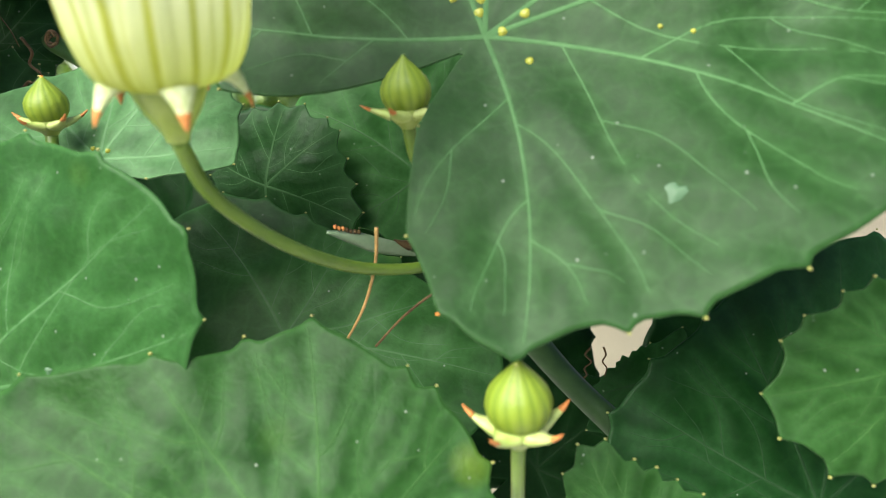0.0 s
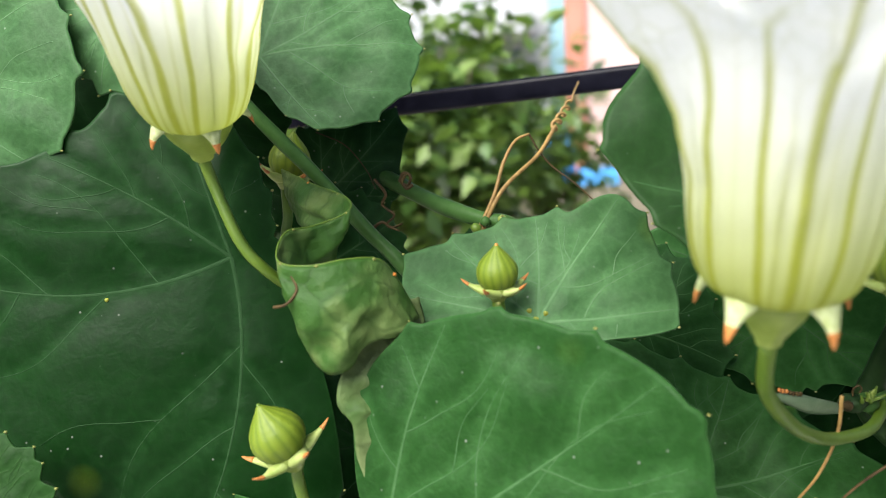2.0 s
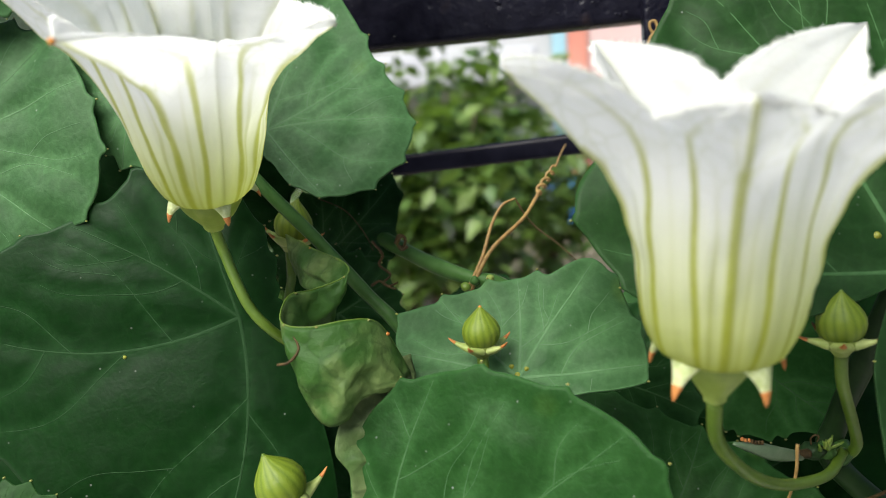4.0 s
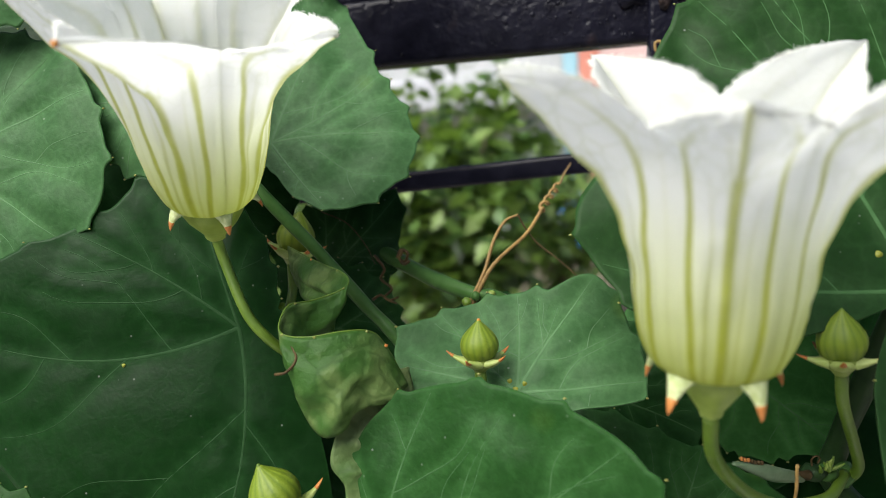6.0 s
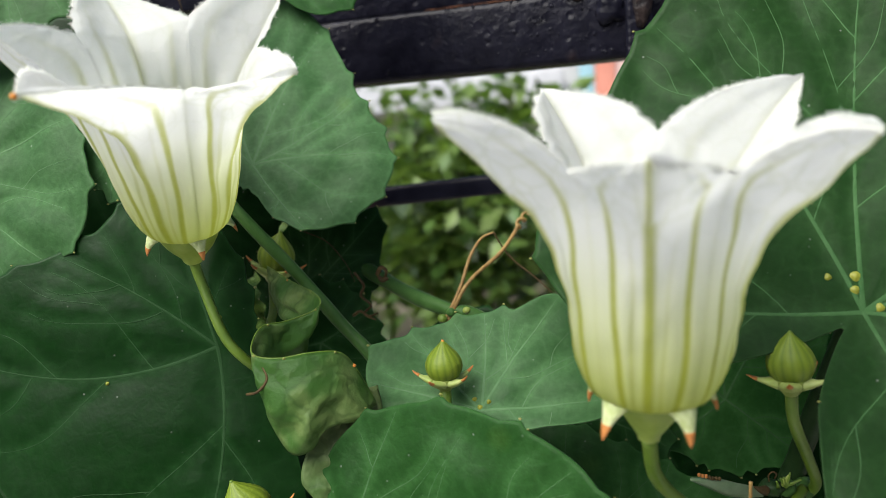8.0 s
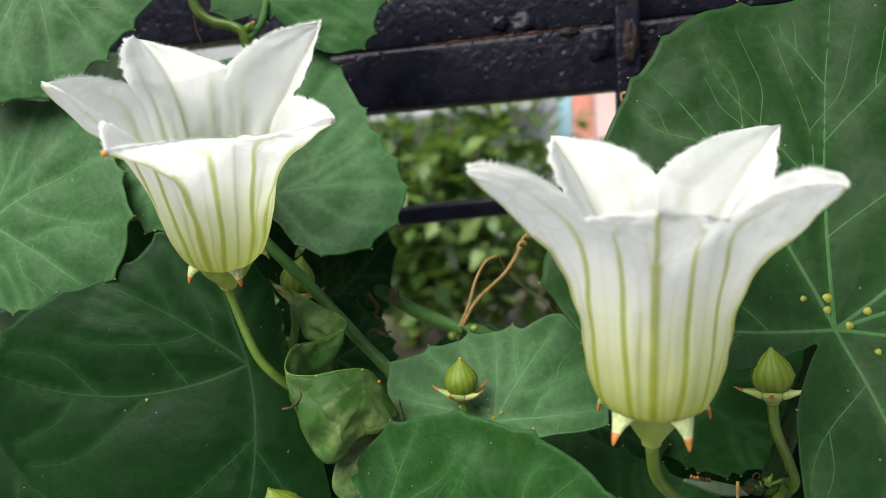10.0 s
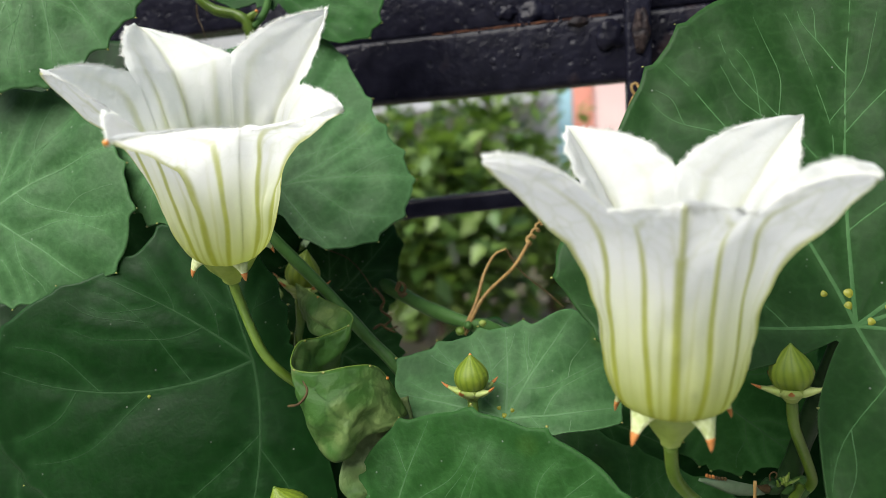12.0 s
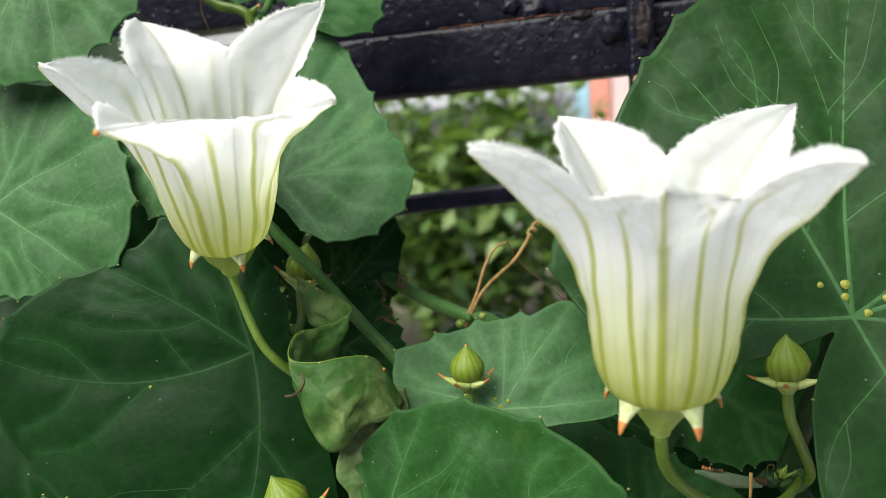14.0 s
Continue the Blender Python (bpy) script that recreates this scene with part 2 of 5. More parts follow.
def paint_steel(name="black fence paint", rough=0.6):
    m, nt, sh, out = material(name)
    co = coords(nt)
    big = noise_tex(nt, co, 45, 3, 0.5)
    rust = ramp(nt, big, (0.64, (0, 0, 0)), (0.74, (1, 1, 1)))
    base = ramp(nt, noise_tex(nt, co, 240, 4), (0.3, (0.003, 0.003, 0.006)), (0.75, (0.008, 0.008, 0.014)))
    rusty = ramp(nt, noise_tex(nt, co, 500, 4), (0.3, (0.012, 0.008, 0.007)), (0.7, (0.055, 0.026, 0.015)))
    nt.links.new(mix(nt, maths(nt, "MULTIPLY", rust, 0.4), base, rusty), sh.inputs["Base Color"])
    nt.links.new(maths(nt, "ADD", maths(nt, "MULTIPLY", rust, 0.3), 0.27), sh.inputs["Roughness"])
    pit = node(nt, "ShaderNodeTexVoronoi", Scale=260.0)
    nt.links.new(co, pit.inputs["Vector"])
    hole = ramp(nt, pit.outputs["Distance"], (0.05, (0, 0, 0)), (0.25, (1, 1, 1)))
    h = maths(nt, "ADD", maths(nt, "MULTIPLY", hole, maths(nt, "MULTIPLY", big, 1.2)), noise_tex(nt, co, 500, 2))
    sh.inputs["Specular IOR Level"].default_value = 0.10
    bump(nt, h, rough, 0.0005, sh)
    return m


steel = paint_steel()
bar_paint = paint_steel("smooth black paint", 0.12)
weld_mat = simple("rusty weld", (0.004, 0.004, 0.006), (0.022, 0.014, 0.012), 0.5, 500, 0.8, 0.12, size=0.001)


rust_mat = simple("brown rust", (0.030, 0.014, 0.009), (0.090, 0.036, 0.018), 0.8, 900, 0.8, 0.1, size=0.0005)


# ---- builders ----
def mesh(name, verts, faces, mats, smooth=True):
    me = bpy.data.meshes.new(name)
    me.from_pydata([tuple(v) for v in verts], [], faces)
    for m in mats if isinstance(mats, (list, tuple)) else [mats]:
        me.materials.append(m)
    me.polygons.foreach_set("use_smooth", [smooth] * len(me.polygons))
    me.update()
    return me


def thing(name, loc, label, category, group="", kind=""):
    ob = new(name)
    ob.empty_display_size = 0.005
    ob.location = loc
    return tagged(ob, label, category, group, kind)


def origin(ob):
    p = Vector((0, 0, 0))
    while ob:
        p += ob.location
        ob = ob.parent
    return p


def part(name, data, mats, parent, label="", smooth=True):
    """One mesh object under a thing or a part; data: world-space vertices and faces."""
    verts, faces = data
    o = origin(parent)
    ob = new(name, mesh(name, [Vector(v) - o for v in verts], faces, mats, smooth))
    ob.parent = parent
    return tagged(ob, label)


def smooth_path(points, steps=8):
    pts = [Vector(p) for p in points]
    pts = [2 * pts[0] - pts[1]] + pts + [2 * pts[-1] - pts[-2]]
    out = []
    for i in range(1, len(pts) - 2):
        a, b, c, d = pts[i - 1:i + 3]
        for k in range(steps):
            t = k / steps
            out.append(0.5 * (2 * b + (c - a) * t + (2 * a - 5 * b + 4 * c - d) * t * t + (3 * b - a - 3 * c + d) * t ** 3))
    return out + [pts[-2]]


def tube(path, radius, sides=10, cap=True):
    """A round tube; radius: a number, or a function of 0..1 along it."""
    n = len(path)
    verts, faces = [], []
    side = None
    for i, p in enumerate(path):
        d = (path[min(i + 1, n - 1)] - path[max(i - 1, 0)]).normalized()
        if side is None:
            side = d.orthogonal().normalized()
        side = (side - d * side.dot(d)).normalized()
        other = d.cross(side)
        r = radius(i / (n - 1)) if callable(radius) else radius
        for k in range(sides):
            a = 2 * math.pi * k / sides
            verts.append(p + (side * math.cos(a) + other * math.sin(a)) * r)
    for i in range(n - 1):
        for k in range(sides):
            j = (k + 1) % sides
            faces.append((i * sides + k, i * sides + j, (i + 1) * sides + j, (i + 1) * sides + k))
    if cap:
        faces.append(tuple(range(sides))[::-1])
        faces.append(tuple((n - 1) * sides + k for k in range(sides)))
    return verts, faces


def point_attribute(ob, name, values):
    at = ob.data.attributes.new(name, "FLOAT", "POINT")
    at.data.foreach_set("value", values)


def solidify(ob, thick, offset=-1.0):
    m = ob.modifiers.new("thickness", "SOLIDIFY")
    m.thickness, m.offset = thick, offset
    return ob


def rounded_box(size, bevel):
    bm = bmesh.new()
    bmesh.ops.create_cube(bm, size=1.0)
    bmesh.ops.scale(bm, vec=size, verts=bm.verts)
    bmesh.ops.bevel(bm, geom=bm.edges[:], offset=bevel, segments=3, affect="EDGES", profile=0.6)
    verts = [v.co.copy() for v in bm.verts]
    bm.verts.index_update()
    faces = [tuple(v.index for v in f.verts) for f in bm.faces]
    bm.free()
    return verts, faces


def bar(p, q, height, depth, bevel, cuts=1):
    """A flat bar from p to q."""
    p, q = Vector(p), Vector(q)
    x = (q - p).normalized()
    y = Vector((0, 0, 1)).cross(x).normalized()
    z = x.cross(y)
    verts, faces = rounded_box(((q - p).length, depth, height), bevel)
    return [(p + q) / 2 + x * v.x + y * v.y + z * v.z for v in verts], faces


def gland_mesh():
    bm = bmesh.new()
    bmesh.ops.create_icosphere(bm, subdivisions=1, radius=1.0)
    for v in bm.verts:
        v.co.z *= 0.7
    me = bpy.data.meshes.new("gland")
    bm.to_mesh(me)
    bm.free()
    me.polygons.foreach_set("use_smooth", [True] * len(me.polygons))
    return me


def gland_meshes():
    a, b = gland_mesh(), gland_mesh()
    a.materials.append(gland_mat)
    b.materials.append(gland_orange)
    return a, b


GLAND, GLAND_ORANGE = gland_meshes()
leaf_count = [0]


def vine_leaf(hub, normal, radii, veins, cup=0.05, ripple=0.02, mat=None, label="", teeth=21, spots=(), marks=(), bends=(), lean=(0, 0)):
    """A palmate leaf: radii in millimetres at even angles round the point where its veins meet, counted from its right-hand side upwards. lean: how far its lower and right-hand parts bend forward."""
    leaf_count[0] += 1
    rnd = random.Random(leaf_count[0])
    hub, n = Vector(hub), Vector(normal).normalized()
    up = (Vector((0, 0, 1)) - n * n.z).normalized()
    right = up.cross(n)
    m = len(radii)
    rs = np.array(radii) / 1000
    mean = float(np.sort(rs)[m // 3:].mean())
    ph = rnd.uniform(0, 6)
    tooth = [2 * math.pi * (k + rnd.uniform(-0.25, 0.25)) / teeth for k in range(teeth)]

    def reach(a):
        x = (a % (2 * math.pi)) / (2 * math.pi) * m
        i = int(x)
        t = x - i
        p = [rs[(i + k - 1) % m] for k in range(4)]
        v = 0.5 * (2 * p[1] + (p[2] - p[0]) * t + (2 * p[0] - 5 * p[1] + 4 * p[2] - p[3]) * t * t + (3 * p[1] - p[0] - 3 * p[2] + p[3]) * t ** 3)
        v = max(v, 0.6 * min(p[1], p[2]))
        bite = 0.0
        for b in tooth:
            d = abs((a - b + math.pi) % (2 * math.pi) - math.pi) * v
            bite = max(bite, 1 - d / 0.0020)
        return v + 0.0013 * max(bite, 0) ** 1.5 + 0.0002 * math.sin(a * teeth * 0.5 + ph)

    angles = [radians(v) for v in veins]
    bends = [radians(v) for v in bends] if bends else [rnd.uniform(-0.2, 0.2) for _ in veins]

    def wander(start, a0, bend, length):
        """A curving vein of the second order, kept within the margin."""
        (x, y), line, swing = start, [], rnd.uniform(0, 6)
        for k in range(15):
            line.append((x, y))
            aa = a0 + bend * (k / 14) ** 1.2 + 0.14 * math.sin(0.6 * k + swing)
            x, y = x + length / 14 * math.cos(aa), y + length / 14 * math.sin(aa)
            if math.hypot(x, y) > 0.94 * reach(math.atan2(y, x)):
                break
        return line

    lines = []
    for b, sway in zip(angles, bends):
        L = reach(b)
        if L < 0.006:
            continue

        def axis(s):
            c = b + sway * (1 - s)
            return (L * 0.97 * s * math.cos(c), L * 0.97 * s * math.sin(c))

        group, twigs = [[axis(k / 20) for k in range(21)]], []
        for side in (-1, 1):
            for s0 in (0.30, 0.62):
                s0 += 0.06 * side + rnd.uniform(-0.07, 0.07)
                a0 = b + side * rnd.uniform(0.75, 1.0)
                length = (1 - s0) * L * rnd.uniform(0.9, 1.15)
                line = wander(axis(s0), a0, -side * 0.85, length)
                if len(line) > 4:
                    group.append(line)
                    # each side vein forks once
                    m0 = int(len(line) * rnd.uniform(0.4, 0.6))
                    (x0, y0), (x1, y1) = line[m0 - 1], line[m0]
                    turn = rnd.choice((-1, 1)) * rnd.uniform(0.6, 0.9)
                    twig = wander(line[m0], math.atan2(y1 - y0, x1 - x0) + turn, -turn * 0.8, length * 0.5)
                    if len(twig) > 4:
                        twigs.append(twig)
        if mat is leaf_sheen:
            group = group[:1] + group[1::2]
        lines.append((L, group, twigs if mat is leaf_deep_green else twigs[:1]))
    grid = np.array([p for L, group, twigs in lines for line in group for p in line] or [(9, 9)])

    def fold(t):
        return t * t / (t + 0.004) if t > 0 else 0.0

    def nearest(x, y):
        """Squared distance to the nearest vein."""
        d = grid - (x, y)
        return float((d * d).sum(1).min())

    def height(x, y):
        rho = math.hypot(x, y)
        a = math.atan2(y, x)
        q = rho / mean
        h = -cup * mean * q * q + lean[0] * fold(-y) + lean[1] * fold(x)
        h += ripple * mean * q * q * math.sin(3 * a + ph) + 0.5 * ripple * mean * q ** 3 * math.sin(7 * a + 2 * ph)
        groove = 0.0
        for b in angles:
            c = math.cos(a - b)
            if c > 0:
                d = abs(math.sin(a - b)) * rho
                groove = max(groove, math.exp(-(d / (0.055 * mean + 0.05 * rho)) ** 2) * (1 - 0.5 * min(q, 1)))
        h -= 0.006 * mean * groove * min(1.0, q * 3)
        h += (0.0004 if mat is leaf_old_shaded else 0.0009) * noise.noise(Vector((x * 130, y * 130, ph))) * min(1.0, q * 2)
        h += 0.00032 * (1 - math.exp(-nearest(x, y) / 0.0028 ** 2)) * min(1.0, q * 2.5)
        return h

    def place(x, y, lift=0.0):
        return hub + right * x + up * y + n * (height(x, y) + lift)

    ob = thing("vine_leaf", hub, label, "leaf", "leaves of the vine")
    rings, spokes = (24, 120) if "deep" in label else (48, 240)
    verts, faces, pale, rim = [place(0, 0)], [], [1.0], [0.0]
    outline = [reach(2 * math.pi * k / spokes) for k in range(spokes)]
    for j in range(1, rings + 1):
        f = (j / rings) ** 0.9
        for k in range(spokes):
            a = 2 * math.pi * k / spokes
            r = outline[k] * f
            x, y = r * math.cos(a), r * math.sin(a)
            verts.append(place(x, y))
            pale.append(math.exp(-nearest(x, y) / 0.0010 ** 2))
            rim.append(max(0.0, 1 - (outline[k] - r) / 0.0011))
    for k in range(spokes):
        faces.append((0, 1 + k, 1 + (k + 1) % spokes))
    for j in range(rings - 1):
        for k in range(spokes):
            k2 = (k + 1) % spokes
            a, b = 1 + j * spokes, 1 + (j + 1) * spokes
            faces.append((a + k, b + k, b + k2, a + k2))
    blade = part("blade", (verts, faces), mat, ob)
    point_attribute(blade, "beside_vein", pale)
    point_attribute(blade, "rim", rim)
    solidify(blade, 0.0003)

    def rib(pts, w0, w1):
        """A low ridge along a line of the blade."""
        vs, fs = [], []
        for i, (x, y) in enumerate(pts):
            x0, y0 = pts[max(i - 1, 0)]
            x1, y1 = pts[min(i + 1, len(pts) - 1)]
            L = math.hypot(x1 - x0, y1 - y0) or 1
            tx, ty = -(y1 - y0) / L, (x1 - x0) / L
            w = w0 + (w1 - w0) * i / (len(pts) - 1)
            for s, lift in ((-1, 0.00004), (0, 0.00007 + 0.12 * w), (1, 0.00004)):
                vs.append(place(x + tx * w * s, y + ty * w * s, lift))
        for i in range(len(pts) - 1):
            for s in (0, 1):
                fs.append((3 * i + s, 3 * i + 3 + s, 3 * i + 4 + s, 3 * i + 1 + s))
        return vs, fs

    for L, group, twigs in lines:
        vs, fs = rib(group[0], 0.00020 + L * 0.0022, 0.00005)
        for line in group[1:] + twigs:
            v2, f2 = rib(line, 0.00006 + L * (0.0005 if line in twigs else 0.0011), 0.00004)
            fs += [tuple(i + len(vs) for i in f) for f in f2]
            vs += v2
        part("vein", (vs, fs), old_shaded_vein_mat if mat is leaf_old_shaded else young_vein_mat if mat is leaf_young else sheen_vein_mat if mat is leaf_sheen else vein_mat, ob)
    for k, b in enumerate(tooth):
        r = reach(b)
        if r < 0.007 or "deep" in label:
            continue
        orange = rnd.random() < 0.035
        g = new("gland", GLAND_ORANGE if orange else GLAND)
        g.parent = ob
        g.location = place(r * math.cos(b), r * math.sin(b)) - hub
        s = rnd.uniform(0.00022, 0.0003) if orange else rnd.uniform(0.0002, 0.0003)
        g.scale = (s, s, s)
    for name, m2, rows in (("yellow_spot", spot_mat, spots), ("pale_mark", mark_mat, marks)):
        for x, y, r in rows:
            flat = 0.25 if name == "pale_mark" else 1.0
            vs, fs = [place(x / 1000, y / 1000, 0.00012 + 0.00018 * flat)], []
            for j, lift in ((0.6, 0.00012 + 0.0001 * flat), (1.0, 0.00005 - 0.00011 * flat)):
                for k in range(12):
                    a = 2 * math.pi * k / 12
                    q = r / 1000 * j * (1 + (0.3 - 0.22 * flat) * math.sin(3 * a + x) + (0.2 - 0.2 * flat) * math.sin(5 * a))
                    vs.append(place(x / 1000 + q * math.cos(a), y / 1000 + q * math.sin(a), lift))
            for k in range(12):
                fs += [(0, 1 + k, 1 + (k + 1) % 12), (1 + k, 13 + k, 13 + (k + 1) % 12, 1 + (k + 1) % 12)]
            part(name, (vs, fs), m2, ob)
    return ob


# ---- ground, fence and what lies behind ----
def ground():
    m, nt, sh, out = material("pale dusty concrete")
    co = coords(nt)
    col = ramp(nt, noise_tex(nt, co, 3, 6), (0.3, (0.085, 0.076, 0.048)), (0.7, (0.135, 0.120, 0.078)))
    col = mix(nt, noise_tex(nt, co, 120, 3), col, (0.110, 0.098, 0.062))
    sep = nt.nodes.new("ShaderNodeSeparateXYZ")
    nt.links.new(co, sep.inputs[0])
    # unseen near ground, made pale to throw light up at the flowers
    edge = maths(nt, "ADD", sep.outputs["Y"], maths(nt, "MULTIPLY", noise_tex(nt, co, 2, 3), 0.3))
    bounce_area = ramp(nt, edge, (0.9, (1, 1, 1)), (0.96, (0, 0, 0)))
    bounce_tone = ramp(nt, noise_tex(nt, co, 25, 6), (0.3, (0.40, 0.385, 0.35)), (0.7, (0.52, 0.50, 0.46)))
    nt.links.new(mix(nt, bounce_area, col, bounce_tone), sh.inputs["Base Color"])
    sh.inputs["Roughness"].default_value = 0.85
    bump(nt, noise_tex(nt, co, 90, 4), 0.4, 0.01, sh)
    n = 12
    verts = [(-300 + 600 * i / n, -300 + 600 * j / n, 0) for j in range(n + 1) for i in range(n + 1)]
    faces = [(j * (n + 1) + i, j * (n + 1) + i + 1, (j + 1) * (n + 1) + i + 1, (j + 1) * (n + 1) + i) for j in range(n) for i in range(n)]
    ob = new("ground", mesh("ground", verts, faces, m))
    tagged(ob, "pale dusty concrete yard behind the fence", "ground", kind="structure")


ground()


def fence():
    f = thing("fence", (-0.02, 0.19, 0.0), "black painted steel fence, pitted and rusting at the welds", "fence")
    def along(x, y0, z0):
        """A point on a rail's line: the fence runs a little askew to the view."""
        return (x, y0 - 0.1197 * (x + 0.62), z0 + 0.023 * (x + 0.62))

    for x0, y0, z0, tall, deep, edge in ((-2.5, 0.262, 1.0444, 0.0165, 0.010, 0.0016), (-0.116, 0.268, 1.0617, 0.0168, 0.010, 0.0010), (-2.5, 0.277, 1.0803, 0.0350, 0.012, 0.0012)):
        part("rail", bar(along(x0, y0, z0), along(2.4, y0, z0), tall, deep, edge), steel, f)
    part("bar", bar((-0.62, 0.262, 0.980), (0.55, 0.140, 1.0645), 0.0054, 0.0054, 0.0013), bar_paint, f)
    for x, y in ((-0.0128, 0.1790), (0.26, 0.150), (-0.40, 0.228), (0.92, 0.0715), (1.58, -0.0075), (2.24, -0.0865), (-1.06, 0.307), (-1.72, 0.386), (-2.38, 0.465)):
        part("post", bar((x, y, 0.0), (x - 0.0008, y, 1.12), 0.006, 0.006, 0.001), steel, f)
    rnd = random.Random(5)

    def lump(c, size, flat, seed, mat, name):
        bm = bmesh.new()
        bmesh.ops.create_icosphere(bm, subdivisions=3, radius=1.0)
        for v in bm.verts:
            grow = 1 + 0.45 * noise.noise(v.co * 1.6 + Vector((seed, 0, 0))) + 0.18 * noise.noise(v.co * 5 + Vector((0, seed, 0)))
            v.co = Vector((v.co.x * size[0], v.co.y * flat, v.co.z * size[1])) * grow
        bm.verts.index_update()
        data = ([v.co + Vector(c) for v in bm.verts], [tuple(v.index for v in g.verts) for g in bm.faces])
        bm.free()
        return part(name, data, mat, f, "lumpy rusty weld")

    def face(x, z, y0=0.262, deep=0.010):
        """A point on the front face of a rail."""
        return (x, y0 - 0.1197 * (x + 0.62) - deep / 2, z)

    lump(face(-0.0375, 1.0690, 0.268), (0.0052, 0.0036), 0.0016, 1, steel, "weld")
    lump(face(-0.0445, 1.0700, 0.268), (0.0026, 0.0020), 0.0012, 2, steel, "weld")
    lump(face(-0.0195, 1.0615), (0.0040, 0.0036), 0.0018, 3, steel, "weld")
    lump(face(-0.0270, 1.0652), (0.0024, 0.0012), 0.0012, 4, weld_mat, "weld")
    lump((-0.0130, 0.1757, 1.0610), (0.0019, 0.0048), 0.0010, 5, weld_mat, "weld")
    # blistered paint: small bubbles, thickest beside the post
    vs, fs = [], []
    for k in range(170):
        x = -0.015 - abs(rnd.gauss(0, 0.024))
        low = rnd.random() < 0.75
        z0, y0, tall = (1.0444, 0.262, 0.0130) if low else (1.0617, 0.268, 0.0120)
        z = z0 + 0.023 * (x + 0.62) + rnd.uniform(-0.5, 0.5) * tall
        if low and rnd.random() < 0.35:
            z = z0 + 0.023 * (x + 0.62) + 0.0078 + rnd.gauss(0, 0.0005)
        r = rnd.uniform(0.00018, 0.00062) * (1.3 if rnd.random() < 0.15 else 0.8)
        c = Vector(face(x, z, y0))
        i = len(vs)
        vs.append(c + Vector((0, -0.5 * r, 0)))
        for q, lift in ((0.62, 0.42), (1.0, -0.1)):
            for m in range(8):
                b = 2 * math.pi * m / 8
                vs.append(c + Vector((r * q * math.cos(b) * rnd.uniform(0.85, 1.2), -lift * r, r * q * math.sin(b) * rnd.uniform(0.85, 1.2))))
        for m in range(8):
            m2 = (m + 1) % 8
            fs += [(i, i + 1 + m, i + 1 + m2), (i + 1 + m, i + 9 + m, i + 9 + m2, i + 1 + m2)]
    tagged(part("blistered_paint", (vs, fs), steel, f, "blistered black paint"), kind="stuff")
    # rust creeping along the joint between the two lower rails
    line = [Vector(face(-0.064 + 0.001 * k, 1.0444 + 0.023 * (0.556 + 0.001 * k) + 0.0081 + 0.0002 * noise.noise(Vector((k * 0.4, 0, 0))))) + Vector((0, 0.0003, 0)) for k in range(46)]
    part("rust_seam", tube(line, lambda t: 0.00012 + 0.0005 * abs(noise.noise(Vector((t * 9, 3, 0)))), 8), rust_mat, f, "thin line of brown rust")
    return f


fence()


def far_material(name, a, b, scale=4.0):
    m, nt, sh, out = material(name)
    nz = noise_tex(nt, coords(nt), scale, 4)
    nt.links.new(ramp(nt, nz, (0.3, a), (0.7, b)), sh.inputs["Base Color"])
    sh.inputs["Roughness"].default_value = 0.8
    bump(nt, nz, 0.2, 0.02, sh)
    return m


def shrub_leaf_material():
    m, nt, sh, out = material("shrub leaves")
    geo = nt.nodes.new("ShaderNodeNewGeometry")
    col = ramp(nt, geo.outputs["Random Per Island"], (0.1, (0.006, 0.020, 0.004)), (0.55, (0.036, 0.088, 0.014)), (0.95, (0.115, 0.175, 0.042)))
    nt.links.new(col, sh.inputs["Base Color"])
    sh.inputs["Roughness"].default_value = 0.5
    see_through(nt, sh, out, (0.2, 0.35, 0.04), 0.25)
    return m


shrub_mat = shrub_leaf_material()
bark = far_material("bark", (0.05, 0.035, 0.025), (0.11, 0.08, 0.055), 30)


def shrub(x, y, height, spread, seed, count):
    rnd = random.Random(seed)
    s = thing("shrub", (x, y, 0), "leafy green garden shrub growing beyond the fence", "shrub", "shrubs beyond the fence")
    tips = []
    for k in range(7):
        a = rnd.uniform(0, 6.28)
        top = Vector((x + spread * 0.6 * math.cos(a), y + spread * 0.6 * math.sin(a), height * rnd.uniform(0.7, 0.98)))
        mid = Vector((x + spread * 0.15 * math.cos(a), y + spread * 0.15 * math.sin(a), height * 0.45))
        path = smooth_path([(x + 0.03 * math.cos(a), y + 0.03 * math.sin(a), 0), mid, top], 6)
        part("branch", tube(path, lambda t: 0.016 * (1 - 0.75 * t), 6), bark, s)
        tips += path[5:]
    verts, faces = [], []
    centres = [t + Vector((rnd.gauss(0, 1), rnd.gauss(0, 1), rnd.gauss(0, 0.6))) * spread * 0.28 for t in tips for _ in range(3)]
    for k in range(count):
        c = rnd.choice(centres) + Vector((rnd.gauss(0, 1), rnd.gauss(0, 1), rnd.gauss(0, 1))) * 0.085
        c.z = max(c.z, 0.05)
        d = Vector((rnd.gauss(0, 1), rnd.gauss(0, 1), rnd.gauss(-0.3, 0.6))).normalized()
        w = d.cross(Vector((rnd.gauss(0, 0.4), rnd.gauss(0, 0.4), 1))).normalized()
        up = w.cross(d)
        L = rnd.uniform(0.06, 0.13)
        i = len(verts)
        verts += [c, c + d * L * 0.5 + w * L * 0.26 + up * L * 0.08, c + d * L, c + d * L * 0.5 - w * L * 0.26 + up * L * 0.08]
        faces += [(i, i + 1, i + 2), (i, i + 2, i + 3)]
    tagged(part("foliage", (verts, faces), shrub_mat, s), kind="stuff")


